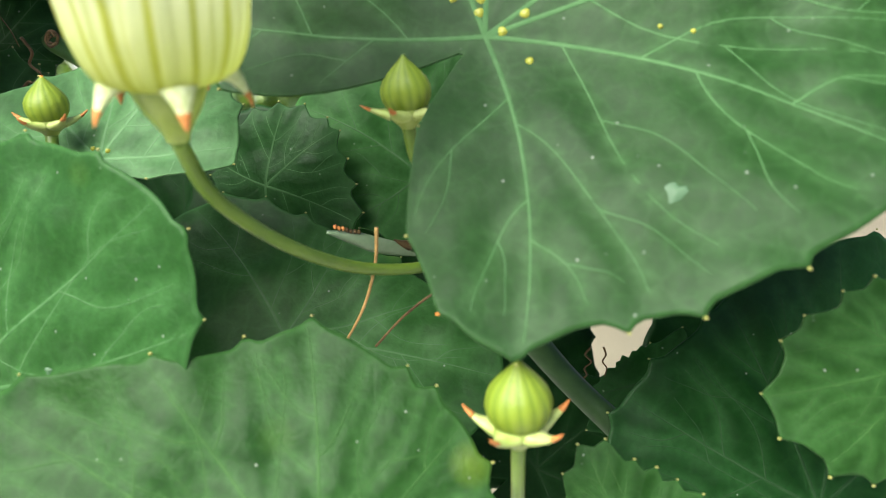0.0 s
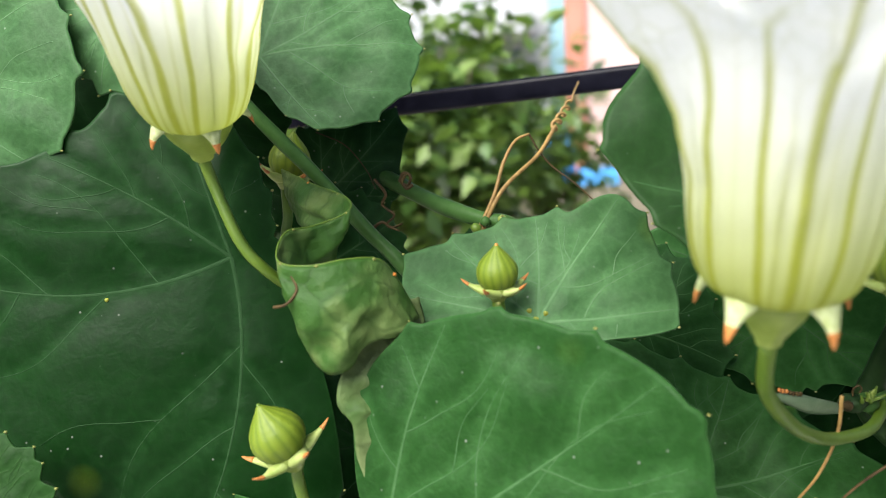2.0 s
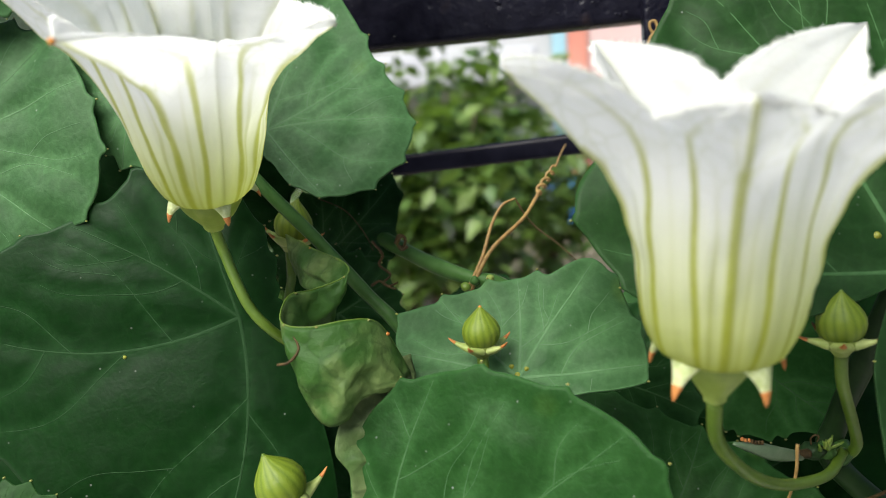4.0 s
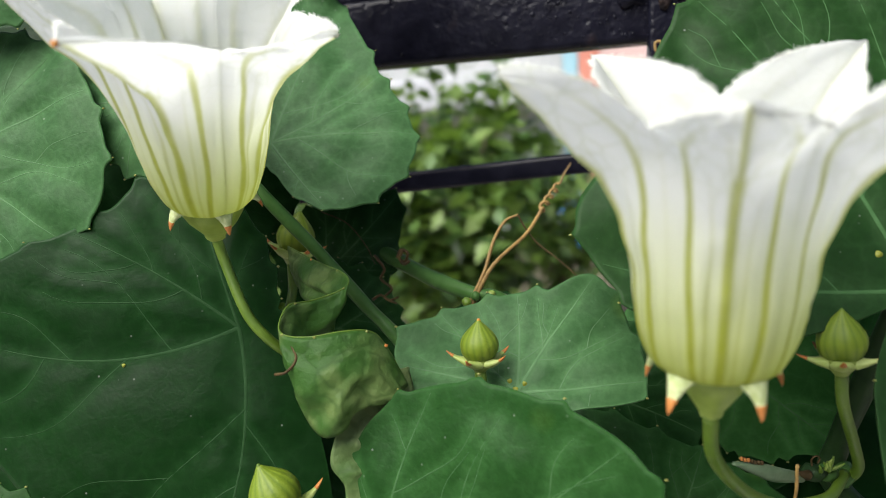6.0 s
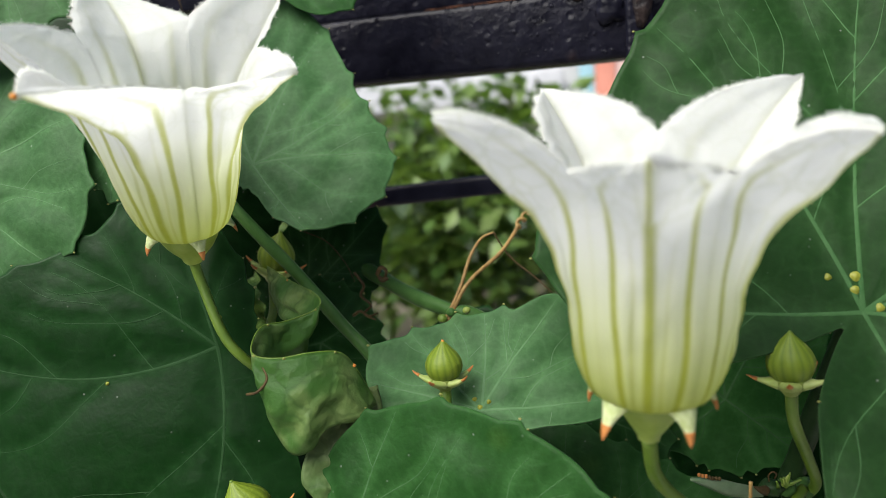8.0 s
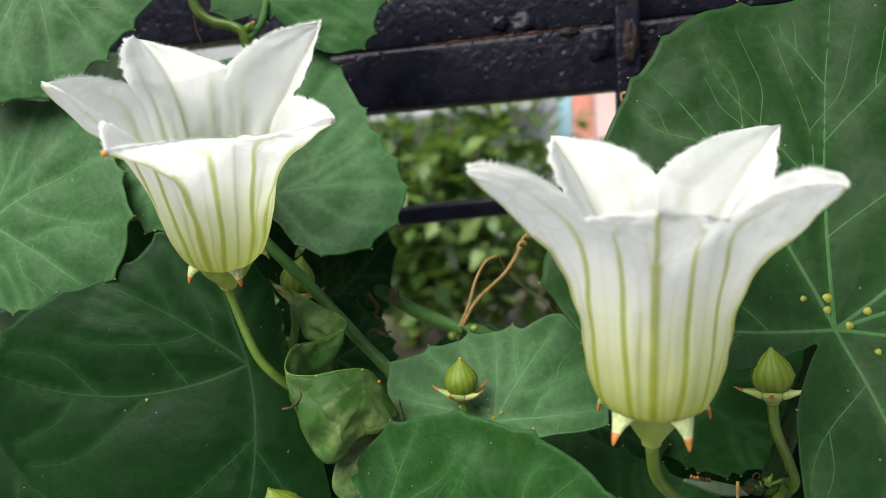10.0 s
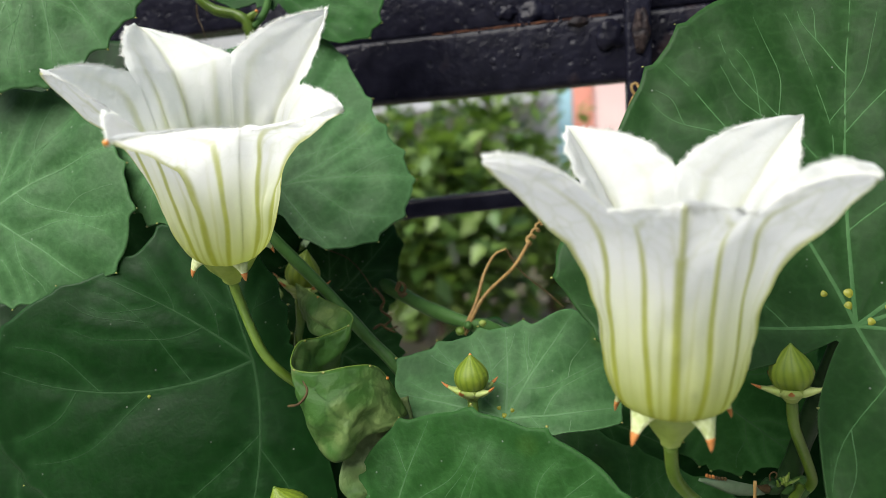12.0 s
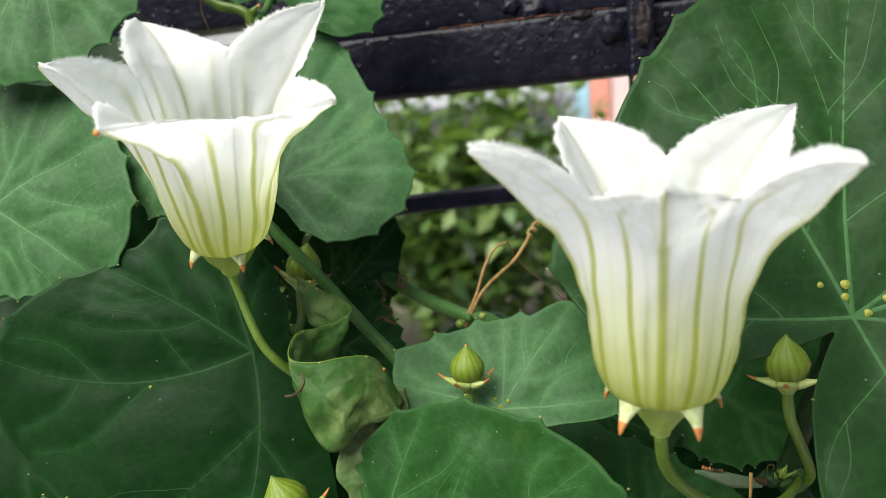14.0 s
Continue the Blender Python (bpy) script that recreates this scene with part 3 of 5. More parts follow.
shrub(-0.40, 3.1, 1.31, 0.55, 1, 2500)
shrub(-1.25, 3.5, 0.80, 0.55, 2, 4000)
shrub(1.0, 3.9, 1.07, 0.50, 3, 2600)
shrub(-0.75, 4.3, 1.28, 0.60, 4, 2200)
shrub(-2.3, 3.6, 1.1, 0.6, 5, 5000)
shrub(0.05, 4.6, 0.98, 0.42, 6, 1200)


# added out of view: blocks low light and bounces some onto the flowers
def add_light_wall():
    m, nt, sh, out = material("pale light-shaping wall")
    co = coords(nt)
    col = ramp(nt, noise_tex(nt, co, 4, 6), (0.3, (0.34, 0.33, 0.30)), (0.7, (0.46, 0.45, 0.41)))
    nt.links.new(col, sh.inputs["Base Color"])
    sh.inputs["Roughness"].default_value = 0.9
    bump(nt, noise_tex(nt, co, 30, 5), 0.5, 0.01, sh)
    v, f = bar((-9, -4.2, 1.3), (9, -4.2, 1.3), 2.6, 0.2, 0.02)
    tagged(new("unseen_light_wall", mesh("unseen_light_wall", v, f, m, False)), "added unseen wall behind the camera, blocking and bouncing light", "wall", kind="structure")


add_light_wall()


def house():
    h = thing("house", (0.0, 9.0, 0.0), "painted house with pink and pale walls beyond the garden", "house")
    pale = far_material("pale render", (0.36, 0.37, 0.38), (0.46, 0.47, 0.48), 2)
    pink = far_material("salmon pink paint", (0.48, 0.18, 0.13), (0.58, 0.25, 0.19), 2)
    rose = far_material("pale rose paint", (0.52, 0.36, 0.35), (0.60, 0.44, 0.42), 2)
    blue = far_material("light blue paint", (0.24, 0.42, 0.50), (0.30, 0.48, 0.56), 2)
    grey = far_material("grey roof sheet", (0.30, 0.31, 0.34), (0.42, 0.43, 0.46), 3)
    dark = far_material("dark window glass", (0.03, 0.035, 0.04), (0.06, 0.07, 0.08), 3)
    part("wall", bar((-7.0, 9.0, 1.6), (0.22, 9.0, 1.6), 3.2, 0.25, 0.02), pale, h)
    part("pillar", bar((0.22, 8.97, 1.6), (0.38, 8.97, 1.6), 3.2, 0.3, 0.02), blue, h, "light blue pillar")
    part("pillar", bar((0.38, 8.98, 1.6), (0.60, 8.98, 1.6), 3.2, 0.3, 0.02), pink, h, "salmon pink pillar")
    part("wall", bar((0.60, 9.0, 1.6), (5.4, 9.0, 1.6), 3.2, 0.25, 0.02), rose, h)
    part("roof", bar((-7.3, 8.7, 3.3), (5.3, 8.7, 3.3), 0.14, 1.4, 0.03), grey, h)
    part("awning", bar((-3.2, 8.35, 1.55), (0.05, 8.35, 1.62), 0.30, 1.0, 0.03), grey, h, "pale grey sheet awning")
    for x in (-5.2, 2.4):
        w = part("window", bar((x, 8.86, 1.55), (x + 1.1, 8.86, 1.55), 1.1, 0.06, 0.01), pale, h)
        part("pane", bar((x + 0.08, 8.82, 1.55), (x + 1.02, 8.82, 1.55), 0.94, 0.02, 0.004), dark, w)


house()


def yard_things():
    """A barrel and a crate of blue plastic before the house."""
    blue = simple("blue plastic", (0.05, 0.22, 0.50), (0.07, 0.28, 0.58), 0.4, 8, 0.1, 0.4, size=0.004)
    c = Vector((0.27, 8.0, 0.0))
    barrel = thing("barrel", c, "upright blue plastic barrel standing on the concrete", "barrel")
    rings = ((0.0, 0.130), (0.01, 0.142), (0.13, 0.150), (0.15, 0.157), (0.17, 0.150), (0.33, 0.150), (0.35, 0.157), (0.37, 0.150), (0.48, 0.142), (0.50, 0.130), (0.49, 0.120), (0.48, 0.0))
    vs = [c + Vector((w * math.cos(2 * math.pi * k / 24), w * math.sin(2 * math.pi * k / 24), z)) for z, w in rings for k in range(24)]
    fs = [(i * 24 + k, i * 24 + (k + 1) % 24, (i + 1) * 24 + (k + 1) % 24, (i + 1) * 24 + k) for i in range(len(rings) - 1) for k in range(24)]
    part("drum", (vs, fs), blue, barrel)
    cap, cf = tube([c + Vector((0.05, -0.03, 0.478)), c + Vector((0.05, -0.03, 0.502))], 0.03, 14)
    part("bung", (cap, cf), blue, barrel)
    c = Vector((0.64, 8.0, 0.0))
    crate = thing("crate", c, "shallow blue plastic crate lying on the concrete", "crate")
    for dx, dy, lx, ly in ((0, -0.14, 0.38, 0.02), (0, 0.14, 0.38, 0.02), (-0.18, 0, 0.02, 0.26), (0.18, 0, 0.02, 0.26)):
        v, f = rounded_box((lx, ly, 0.16), 0.006)
        part("side", ([p + c + Vector((dx, dy, 0.08)) for p in v], f), blue, crate)
    v, f = rounded_box((0.34, 0.26, 0.02), 0.005)
    part("bottom", ([p + c + Vector((0, 0, 0.01)) for p in v], f), blue, crate)


yard_things()


# ---- stems ----
def stem(name, path, r0, r1, mat, label, category="vine", steps=10):
    pts = smooth_path(path, steps)
    rnd = random.Random(len(pts))
    ob = thing(name, pts[0], label, category)
    part("stem", tube(pts, lambda t: (r0 + (r1 - r0) * t) * (1 + 0.05 * math.sin(31 * t)), 12), mat, ob)
    return ob


main = stem("climbing_vine", [(0.0074, 0.1045, 1.0050), (0.0066, 0.108, 1.0), (0.0053, 0.112, 0.9914), (0.0030, 0.116, 0.9802), (0.0026, 0.1165, 0.9735),
                          (0.0116, 0.114, 0.9643), (0.0200, 0.111, 0.9550), (0.0330, 0.106, 0.9430), (0.048, 0.102, 0.925)],
            0.0017, 0.0021, dark_stem_mat, "dark green main stem of the vine with a swollen node")
stem("climbing_vine", [(-0.105, 0.130, 1.040), (-0.0903, 0.126, 1.0225), (-0.0789, 0.125, 1.0101), (-0.0715, 0.123, 1.002), (-0.0652, 0.121, 0.9958), (-0.058, 0.121, 0.985), (-0.05, 0.125, 0.96)],
     0.0011, 0.0012, stem_mat, "slender green vine stem slanting behind the flower")
stem("climbing_vine", [(-0.090, 0.162, 1.016), (-0.0778, 0.155, 1.009), (-0.0699, 0.150, 1.0053), (-0.0623, 0.145, 1.0022), (-0.0542, 0.140, 1.0), (-0.0489, 0.139, 0.9988), (-0.0406, 0.139, 0.993), (-0.03, 0.14, 0.98)],
     0.0016, 0.0014, stem_mat, "green vine stem crossing towards the far leaf")
stem("climbing_vine", [(-0.1112, 0.150, 1.085), (-0.1097, 0.150, 1.0724), (-0.1061, 0.150, 1.0682), (-0.1011, 0.150, 1.0666), (-0.0987, 0.150, 1.064), (-0.0984, 0.152, 1.056)],
     0.0011, 0.0011, pedicel_mat, "curved light green shoot hanging under the rail")
stem("climbing_vine", [(-0.0957, 0.1575, 1.0728), (-0.0958, 0.153, 1.0674), (-0.0977, 0.150, 1.0637)], 0.0008, 0.0008, stem_mat, "short green leaf stalk under the rail")


def shoot_tip(path):
    ob = thing("shoot_tip", path[0], "tiny yellow-green shoot tip touched with orange", "shoot")
    pts = smooth_path(path, 6)
    part("shoot", tube(pts, lambda t: 0.0009 * math.sin(math.pi * (0.25 + 0.70 * t)) + 0.0001, 10), pedicel_mat, ob)
    knob(pts[-1], 0.0004, gland_orange, ob, "tip")
    for side in (-1, 1):
        scale = smooth_path([pts[3], pts[8] + Vector((0.0008 * side, -0.0004, 0)), pts[14] + Vector((0.0011 * side, -0.0004, 0))], 5)
        part("scale", tube(scale, lambda t: 0.00045 * (1 - 0.8 * t), 7), ovary_mat, ob)


def knob(centre, r, mat, parent, name="node", squash=1.0, seed=0):
    bm = bmesh.new()
    bmesh.ops.create_icosphere(bm, subdivisions=2, radius=r)
    for v in bm.verts:
        v.co *= 1 + 0.22 * noise.noise(v.co * 900 + Vector((seed, 0, 0)))
        v.co.z *= squash
    bm.verts.index_update()
    data = ([v.co + Vector(centre) for v in bm.verts], [tuple(v.index for v in f.verts) for f in bm.faces])
    bm.free()
    return part(name, data, mat, parent)


knob((0.0030, 0.1150, 0.9755), 0.0021, stem_mat, main)


shoot_tip([(-0.1003, 0.152, 1.0639), (-0.0991, 0.151, 1.0652), (-0.0978, 0.15, 1.0662), (-0.0967, 0.15, 1.0671)])


# ---- flowers and buds ----
def frame_of(axis, front):
    """Axes of a flower: along it, towards its front petal, and to that petal's right."""
    a = Vector(axis).normalized()
    f = Vector(front)
    f = (f - a * f.dot(a)).normalized()
    return a, f, f.cross(a)


def sepal(base, out, axis, length, width, droop, parent, mat):
    """A narrow sepal that leaves sideways and curls over, with an orange tip of its own."""
    side = axis.cross(out).normalized()
    verts, faces = [], []
    n, k = 14, 8
    p, ang = Vector(base), droop[0]
    path = []
    for i in range(n + 1):
        path.append((p.copy(), ang))
        d = out * math.cos(ang) + axis * math.sin(ang)
        p = p + d * (length / n)
        ang += (droop[1] - droop[0]) / n

    def shell(i0, i1, grow):
        vs, fs = [], []
        for i in range(i0, i1 + 1):
            c, a = path[i]
            d = out * math.cos(a) + axis * math.sin(a)
            thick = d.cross(side)
            t = i / n
            w = width * ((1 - t) ** 2.4 * 0.62 + 0.38 * (1 - t) ** 0.6) * grow + 0.00006
            for j in range(k):
                b = 2 * math.pi * j / k
                vs.append(c + side * math.cos(b) * w + thick * math.sin(b) * w * 0.55)
        m = i1 - i0
        for i in range(m):
            for j in range(k):
                j2 = (j + 1) % k
                fs.append((i * k + j, i * k + j2, (i + 1) * k + j2, (i + 1) * k + j))
        fs.append(tuple(range(k))[::-1])
        fs.append(tuple(m * k + j for j in range(k)))
        return vs, fs

    s = part("sepal", shell(0, n - 4, 1.0), mat, parent)
    part("sepal_tip", shell(n - 5, n, 1.1), tip_mat, s, "orange sepal tip")


def flower(base, axis, front, R, Hh, label, pedicel, seed, lobes=(1, 1, 1, 1, 1), lifts=(0, 0, 0, 0, 0), folds=((0, 0),) * 5, slim=0.0):
    """A bell-shaped five-lobed flower. base: the foot of the bell; R: tip radius; Hh: height of the tips; slim: how much it narrows towards the foot."""
    rnd = random.Random(seed)
    base = Vector(base)
    a, f, r = frame_of(axis, front)
    fl = thing("flower", base, label, "flower", "open flowers of the vine")
    # outline of the bell: share of the way, radius, height
    prof = [(0.0, 0.16, 0.012), (0.045, 0.290, 0.050), (0.12, 0.352, 0.150), (0.22, 0.380, 0.28), (0.34, 0.412, 0.43), (0.46, 0.474, 0.57),
            (0.56, 0.553, 0.68), (0.66, 0.656, 0.758), (0.78, 0.792, 0.863), (0.90, 0.930, 0.95), (1.0, 1.0, 1.0)]
    cut = 0.66

    def along(v):
        for i in range(len(prof) - 1):
            if v <= prof[i + 1][0] + 1e-9:
                break
        p = [prof[max(0, min(len(prof) - 1, i + k - 1))] for k in range(4)]
        t = (v - p[1][0]) / max(p[2][0] - p[1][0], 1e-6)

        def cr(c):
            return 0.5 * (2 * p[1][c] + (p[2][c] - p[0][c]) * t + (2 * p[0][c] - 5 * p[1][c] + 4 * p[2][c] - p[3][c]) * t * t + (3 * p[1][c] - p[0][c] - 3 * p[2][c] + p[3][c]) * t ** 3)
        return cr(1) * R * (1 - slim * max(0.0, 1 - v / 0.5) ** 1.3), cr(2) * Hh

    rc = along(cut)[0]
    for k in range(5):
        phi = 2 * math.pi * k / 5
        o = f * math.cos(phi) + r * math.sin(phi)
        s = a.cross(o)
        nu, nv = 84, 66
        verts, faces, stripe, foot, net = [], [], [], [], []
        ph = rnd.uniform(0, 6)
        lat = [(-0.62 + rnd.uniform(-0.08, 0.08), 0.058, 1.0), (-0.32 + rnd.uniform(-0.05, 0.05), 0.035, 0.45), (0.0, 0.066, 1.0),
               (0.32 + rnd.uniform(-0.05, 0.05), 0.035, 0.35), (0.62 + rnd.uniform(-0.08, 0.08), 0.058, 1.0)]

        def spot(u, v):
            rad, h = along(v)
            q = min(1.0, max(0.0, (v - cut) / (1 - cut)))
            g = min(1.0, max(0.0, (v - 0.25) / (cut - 0.25)))
            g = g * g * (3 - 2 * g)
            gi = min(1.0, max(0.0, (v - 0.22) / (cut - 0.22)))
            gi = gi * gi * (3 - 2 * gi)
            side = (1 - math.cos(math.pi * u)) / 2
            b = u * math.pi / 5
            base_r = min(rad, rc)
            ru = base_r * (1 - gi + gi * 0.809 / math.cos(math.pi / 5 - abs(b)))
            x, dy = ru * math.sin(b), ru * math.cos(b) - base_r
            margin = 1 + (0.13 * noise.noise(Vector((v * 16, u * 2 + k * 5, seed))) + 0.05 * noise.noise(Vector((v * 60, u * 3 + k * 5, seed + 9)))) * (q > 0)
            x *= ((1 - q) ** 1.08 * (1 + 0.8 * q) * (1 - 0.35 * q ** 3) + 0.004) * margin if q > 0 else 1.0
            dy *= (1 - q) ** 0.8 if q > 0 else 1.0
            rad += R * (lobes[k] - 1) * q ** 1.2
            h += lifts[k] * Hh * q ** 1.2 + Hh * g * (0.091 * side * (1 - q) + folds[k][u > 0] * 1.08 * q * (1 - q) ** 1.2 * abs(u) ** 1.25)
            pleat = 0.00008 * math.cos(u * math.pi * 5) * min(1, v * 6) * (1 - 0.5 * q)
            keel = 0.0005 * math.exp(-(u / 0.07) ** 2) * min(1.0, max(0.0, (v - 0.3) * 3)) * (1 - q)
            wave = 0.0007 * math.sin(6 * v + 3 * u + ph) * q * abs(u)
            wob = 0.0005 * noise.noise(Vector((u * 3 + k * 7, v * 9, seed))) * min(1, v * 4) * max(1 - u * u, 0.8 * q)
            return base + o * (rad + dy + pleat + wob) + s * x + a * (h - keel + wave + wob * q)

        for j in range(nv + 1):
            v = j / nv
            for i in range(nu + 1):
                u = 2 * i / nu - 1
                verts.append(spot(u, v))
                val = 0.0
                for c, wd, strong in lat:
                    spread = 1 + 0.25 * max(0, v - 0.5)
                    fade = 1.0 if c == 0 else strong * max(0.0, min(1.0, (0.45 + 0.42 * strong - v) / 0.35))
                    wide = wd * (1.75 - 1.15 * v) * (1.0 if c == 0 else 0.85)
                    if c == 0 and v > cut:
                        q = (v - cut) / (1 - cut)
                        wide = 0.032 / max(0.14, (1 - q) ** 1.08 * (1 + 0.8 * q) * (1 - 0.35 * q ** 3))
                    centre = 0.0 if c == 0 else c * spread + 0.035 * math.sin(7 * v + 9 * c + ph) + 0.012 * math.sin(23 * v + 5 * c)
                    val = max(val, fade * math.exp(-((u - centre) / wide) ** 4))
                    for br, sg in ((0.48, 1), (0.6, -1), (0.72, 1)):
                        if v > br:
                            d = u - centre - sg * (v - br) * 0.9
                            val = max(val, 0.42 * max(fade, 0.5 * strong) * math.exp(-(d / 0.020) ** 2) * max(0, 1 - (v - br) * 3))
                edge = math.exp(-((1 - abs(u)) / 0.05) ** 2) * (v < cut) * 0.15
                net.append(max(0.0, min(1.0, (v - 0.45) / 0.2)))
                stripe.append(min(1.0, max(val * (0.98 - 0.36 * v), edge * (1 - v))))
                foot.append(max(0.0, min(1.0, (0.50 - v) / 0.50)) ** 1.1)
        for j in range(nv):
            for i in range(nu):
                q = j * (nu + 1) + i
                faces.append((q, q + 1, q + nu + 2, q + nu + 1))
        # inner skin, white, joined at the margins
        m0 = len(verts)
        for j in range(nv + 1):
            v = j / nv
            q = min(1.0, max(0.0, (v - cut) / (1 - cut)))
            shift = (o * -(1 - 0.6 * q) + a * (0.15 + 0.6 * q)) * 0.00035
            for i in range(nu + 1):
                u = 2 * i / nu - 1
                thin = max(0.03, min(1.0, (1 - abs(u)) / 0.12) * min(1.0, (1 - v) / 0.05)) if v > cut - 0.04 else 1.0
                verts.append(verts[j * (nu + 1) + i] + shift * thin)
                stripe.append(stripe[j * (nu + 1) + i] * 0.12)
                foot.append(foot[j * (nu + 1) + i] * 0.7)
                net.append(net[j * (nu + 1) + i] * 0.25)
        outer_faces = list(faces)
        faces += [tuple(m0 + c for c in fc[::-1]) for fc in outer_faces]
        pt = part("petal", (verts, faces), petal_mat, fl)
        point_attribute(pt, "stripe", stripe)
        point_attribute(pt, "foot", foot)
        point_attribute(pt, "net", net)
        # fringe of fine white hairs on the free margin
        hv, hf = [], []
        for side in (-1, 1):
            for _ in range(420):
                v = cut + 0.02 + (0.985 - cut) * rnd.random()
                p = spot(side * 0.99, v)
                d = (p - spot(side * 0.9, v)).normalized()
                d = (d + Vector((rnd.gauss(0, 0.45), rnd.gauss(0, 0.45), rnd.gauss(0.1, 0.45)))).normalized()
                L = rnd.uniform(0.0003, 0.00095)
                e = d.orthogonal().normalized() * 0.000032
                g = d.cross(e)
                i = len(hv)
                hv += [p + e, p - e * 0.5 + g * 0.9, p - e * 0.5 - g * 0.9, p + d * L]
                hf += [(i, i + 1, i + 3), (i + 1, i + 2, i + 3), (i + 2, i, i + 3)]
        part("fringe", (hv, hf), hair_mat, pt, "fringe of fine white hairs")
        if k == 1 and seed == 2:
            tip = spot(0, 1.0)
            knob(tip, 0.00036, gland_orange, pt, "petal_tip")
    # cup below the bell
    foot_r = along(0.05)[0]
    rings = [(0.0, 1.02), (-0.06, 0.95), (-0.12, 0.74), (-0.17, 0.48), (-0.20, 0.33), (-0.22, 0.30)]
    vs, fs = [], []
    for z, w in rings:
        for j in range(24):
            b = 2 * math.pi * j / 24
            rr = foot_r * w * (0.57 + 1.2 * slim + 0.03 * math.cos(5 * b))
            vs.append(base + (f * math.cos(b) + r * math.sin(b)) * rr + a * (z + 0.055) * Hh)
    for i in range(len(rings) - 1):
        for j in range(24):
            j2 = (j + 1) % 24
            fs.append((i * 24 + j, (i + 1) * 24 + j, (i + 1) * 24 + j2, i * 24 + j2))
    part("ovary_cup", (vs, fs), ovary_mat, fl)
    for k in range(5):
        phi = 2 * math.pi * (k + 0.5) / 5
        o = f * math.cos(phi) + r * math.sin(phi)
        sepal(base + o * foot_r * 0.80 + a * 0.055 * Hh, o, a, Hh * (0.148 if seed == 1 else 0.115), 0.0022 if seed == 1 else 0.0019, (-0.75 + rnd.uniform(-.1, .1) + 0.35 * (seed == 2), -1.45 + rnd.uniform(-.15, .15)), fl, sepal_mat)
    pts = [base - a * 0.17 * Hh] + [Vector(p) for p in pedicel]
    part("pedicel", tube(smooth_path(pts, 10), lambda t: 0.00086 - 0.00006 * t, 12), pedicel_mat, fl)
    return fl


def bud(base, axis, front, length, label, pedicel, seed, spread=0.95):
    rnd = random.Random(seed)
    base = Vector(base)
    a, f, r = frame_of(axis, front)
    b = thing("flower_bud", base, label, "bud", "closed flower buds")
    prof = [(0.0, 0.22), (0.05, 0.30), (0.13, 0.375), (0.25, 0.435), (0.37, 0.455), (0.48, 0.445), (0.60, 0.395), (0.71, 0.310), (0.80, 0.222), (0.88, 0.140), (0.95, 0.072), (1.0, 0.030)]
    n = 90
    vs, fs, stripe, foot = [], [], [], []
    for z, w in prof:
        for j in range(n):
            t = 2 * math.pi * j / n
            ridge = 0.5 + 0.5 * math.cos(15 * t)
            rr = w * length * (1 - 0.02 * ridge)
            tw = t + 0.25 * z
            vs.append(base + (f * math.cos(tw) + r * math.sin(tw)) * rr + a * z * length)
            stripe.append(ridge ** 3 * (0.7 + 0.3 * noise.noise(Vector((j * 0.4, z * 3, seed)))))
            foot.append(max(0, 0.35 - z))
    for i in range(len(prof) - 1):
        for j in range(n):
            j2 = (j + 1) % n
            fs.append((i * n + j, i * n + j2, (i + 1) * n + j2, (i + 1) * n + j))
    fs.append(tuple((len(prof) - 1) * n + j for j in range(n)))
    body = part("closed_petals", (vs, fs), bud_mat, b)
    point_attribute(body, "stripe", stripe)
    point_attribute(body, "foot", foot)
    knob(base + a * length * 0.985, length * 0.042, gland_orange if seed == 11 else pedicel_mat, body, "bud_tip")
    rings = [(0.10, 0.33), (0.02, 0.36), (-0.08, 0.30), (-0.18, 0.19), (-0.27, 0.12)]
    vs, fs = [], []
    for z, w in rings:
        for j in range(20):
            t = 2 * math.pi * j / 20
            vs.append(base + (f * math.cos(t) + r * math.sin(t)) * w * length + a * z * length)
    for i in range(len(rings) - 1):
        for j in range(20):
            j2 = (j + 1) % 20
            fs.append((i * 20 + j, (i + 1) * 20 + j, (i + 1) * 20 + j2, i * 20 + j2))
    part("ovary_cup", (vs, fs), ovary_mat, b)
    for k in range(5):
        t = 2 * math.pi * (k + 0.5) / 5
        o = f * math.cos(t) + r * math.sin(t)
        sepal(base + o * 0.28 * length + a * 0.0 * length, o, a, length * 0.58, length * 0.22, (0.12 + rnd.uniform(-.1, .1), spread * 0.85 + rnd.uniform(-.2, .2)), b, bud_sepal_mat)
    pts = [base - a * 0.22 * length] + [Vector(p) for p in pedicel]
    part("pedicel", tube(smooth_path(pts, 10), 0.00085, 10), pedicel_mat, b)
    return b


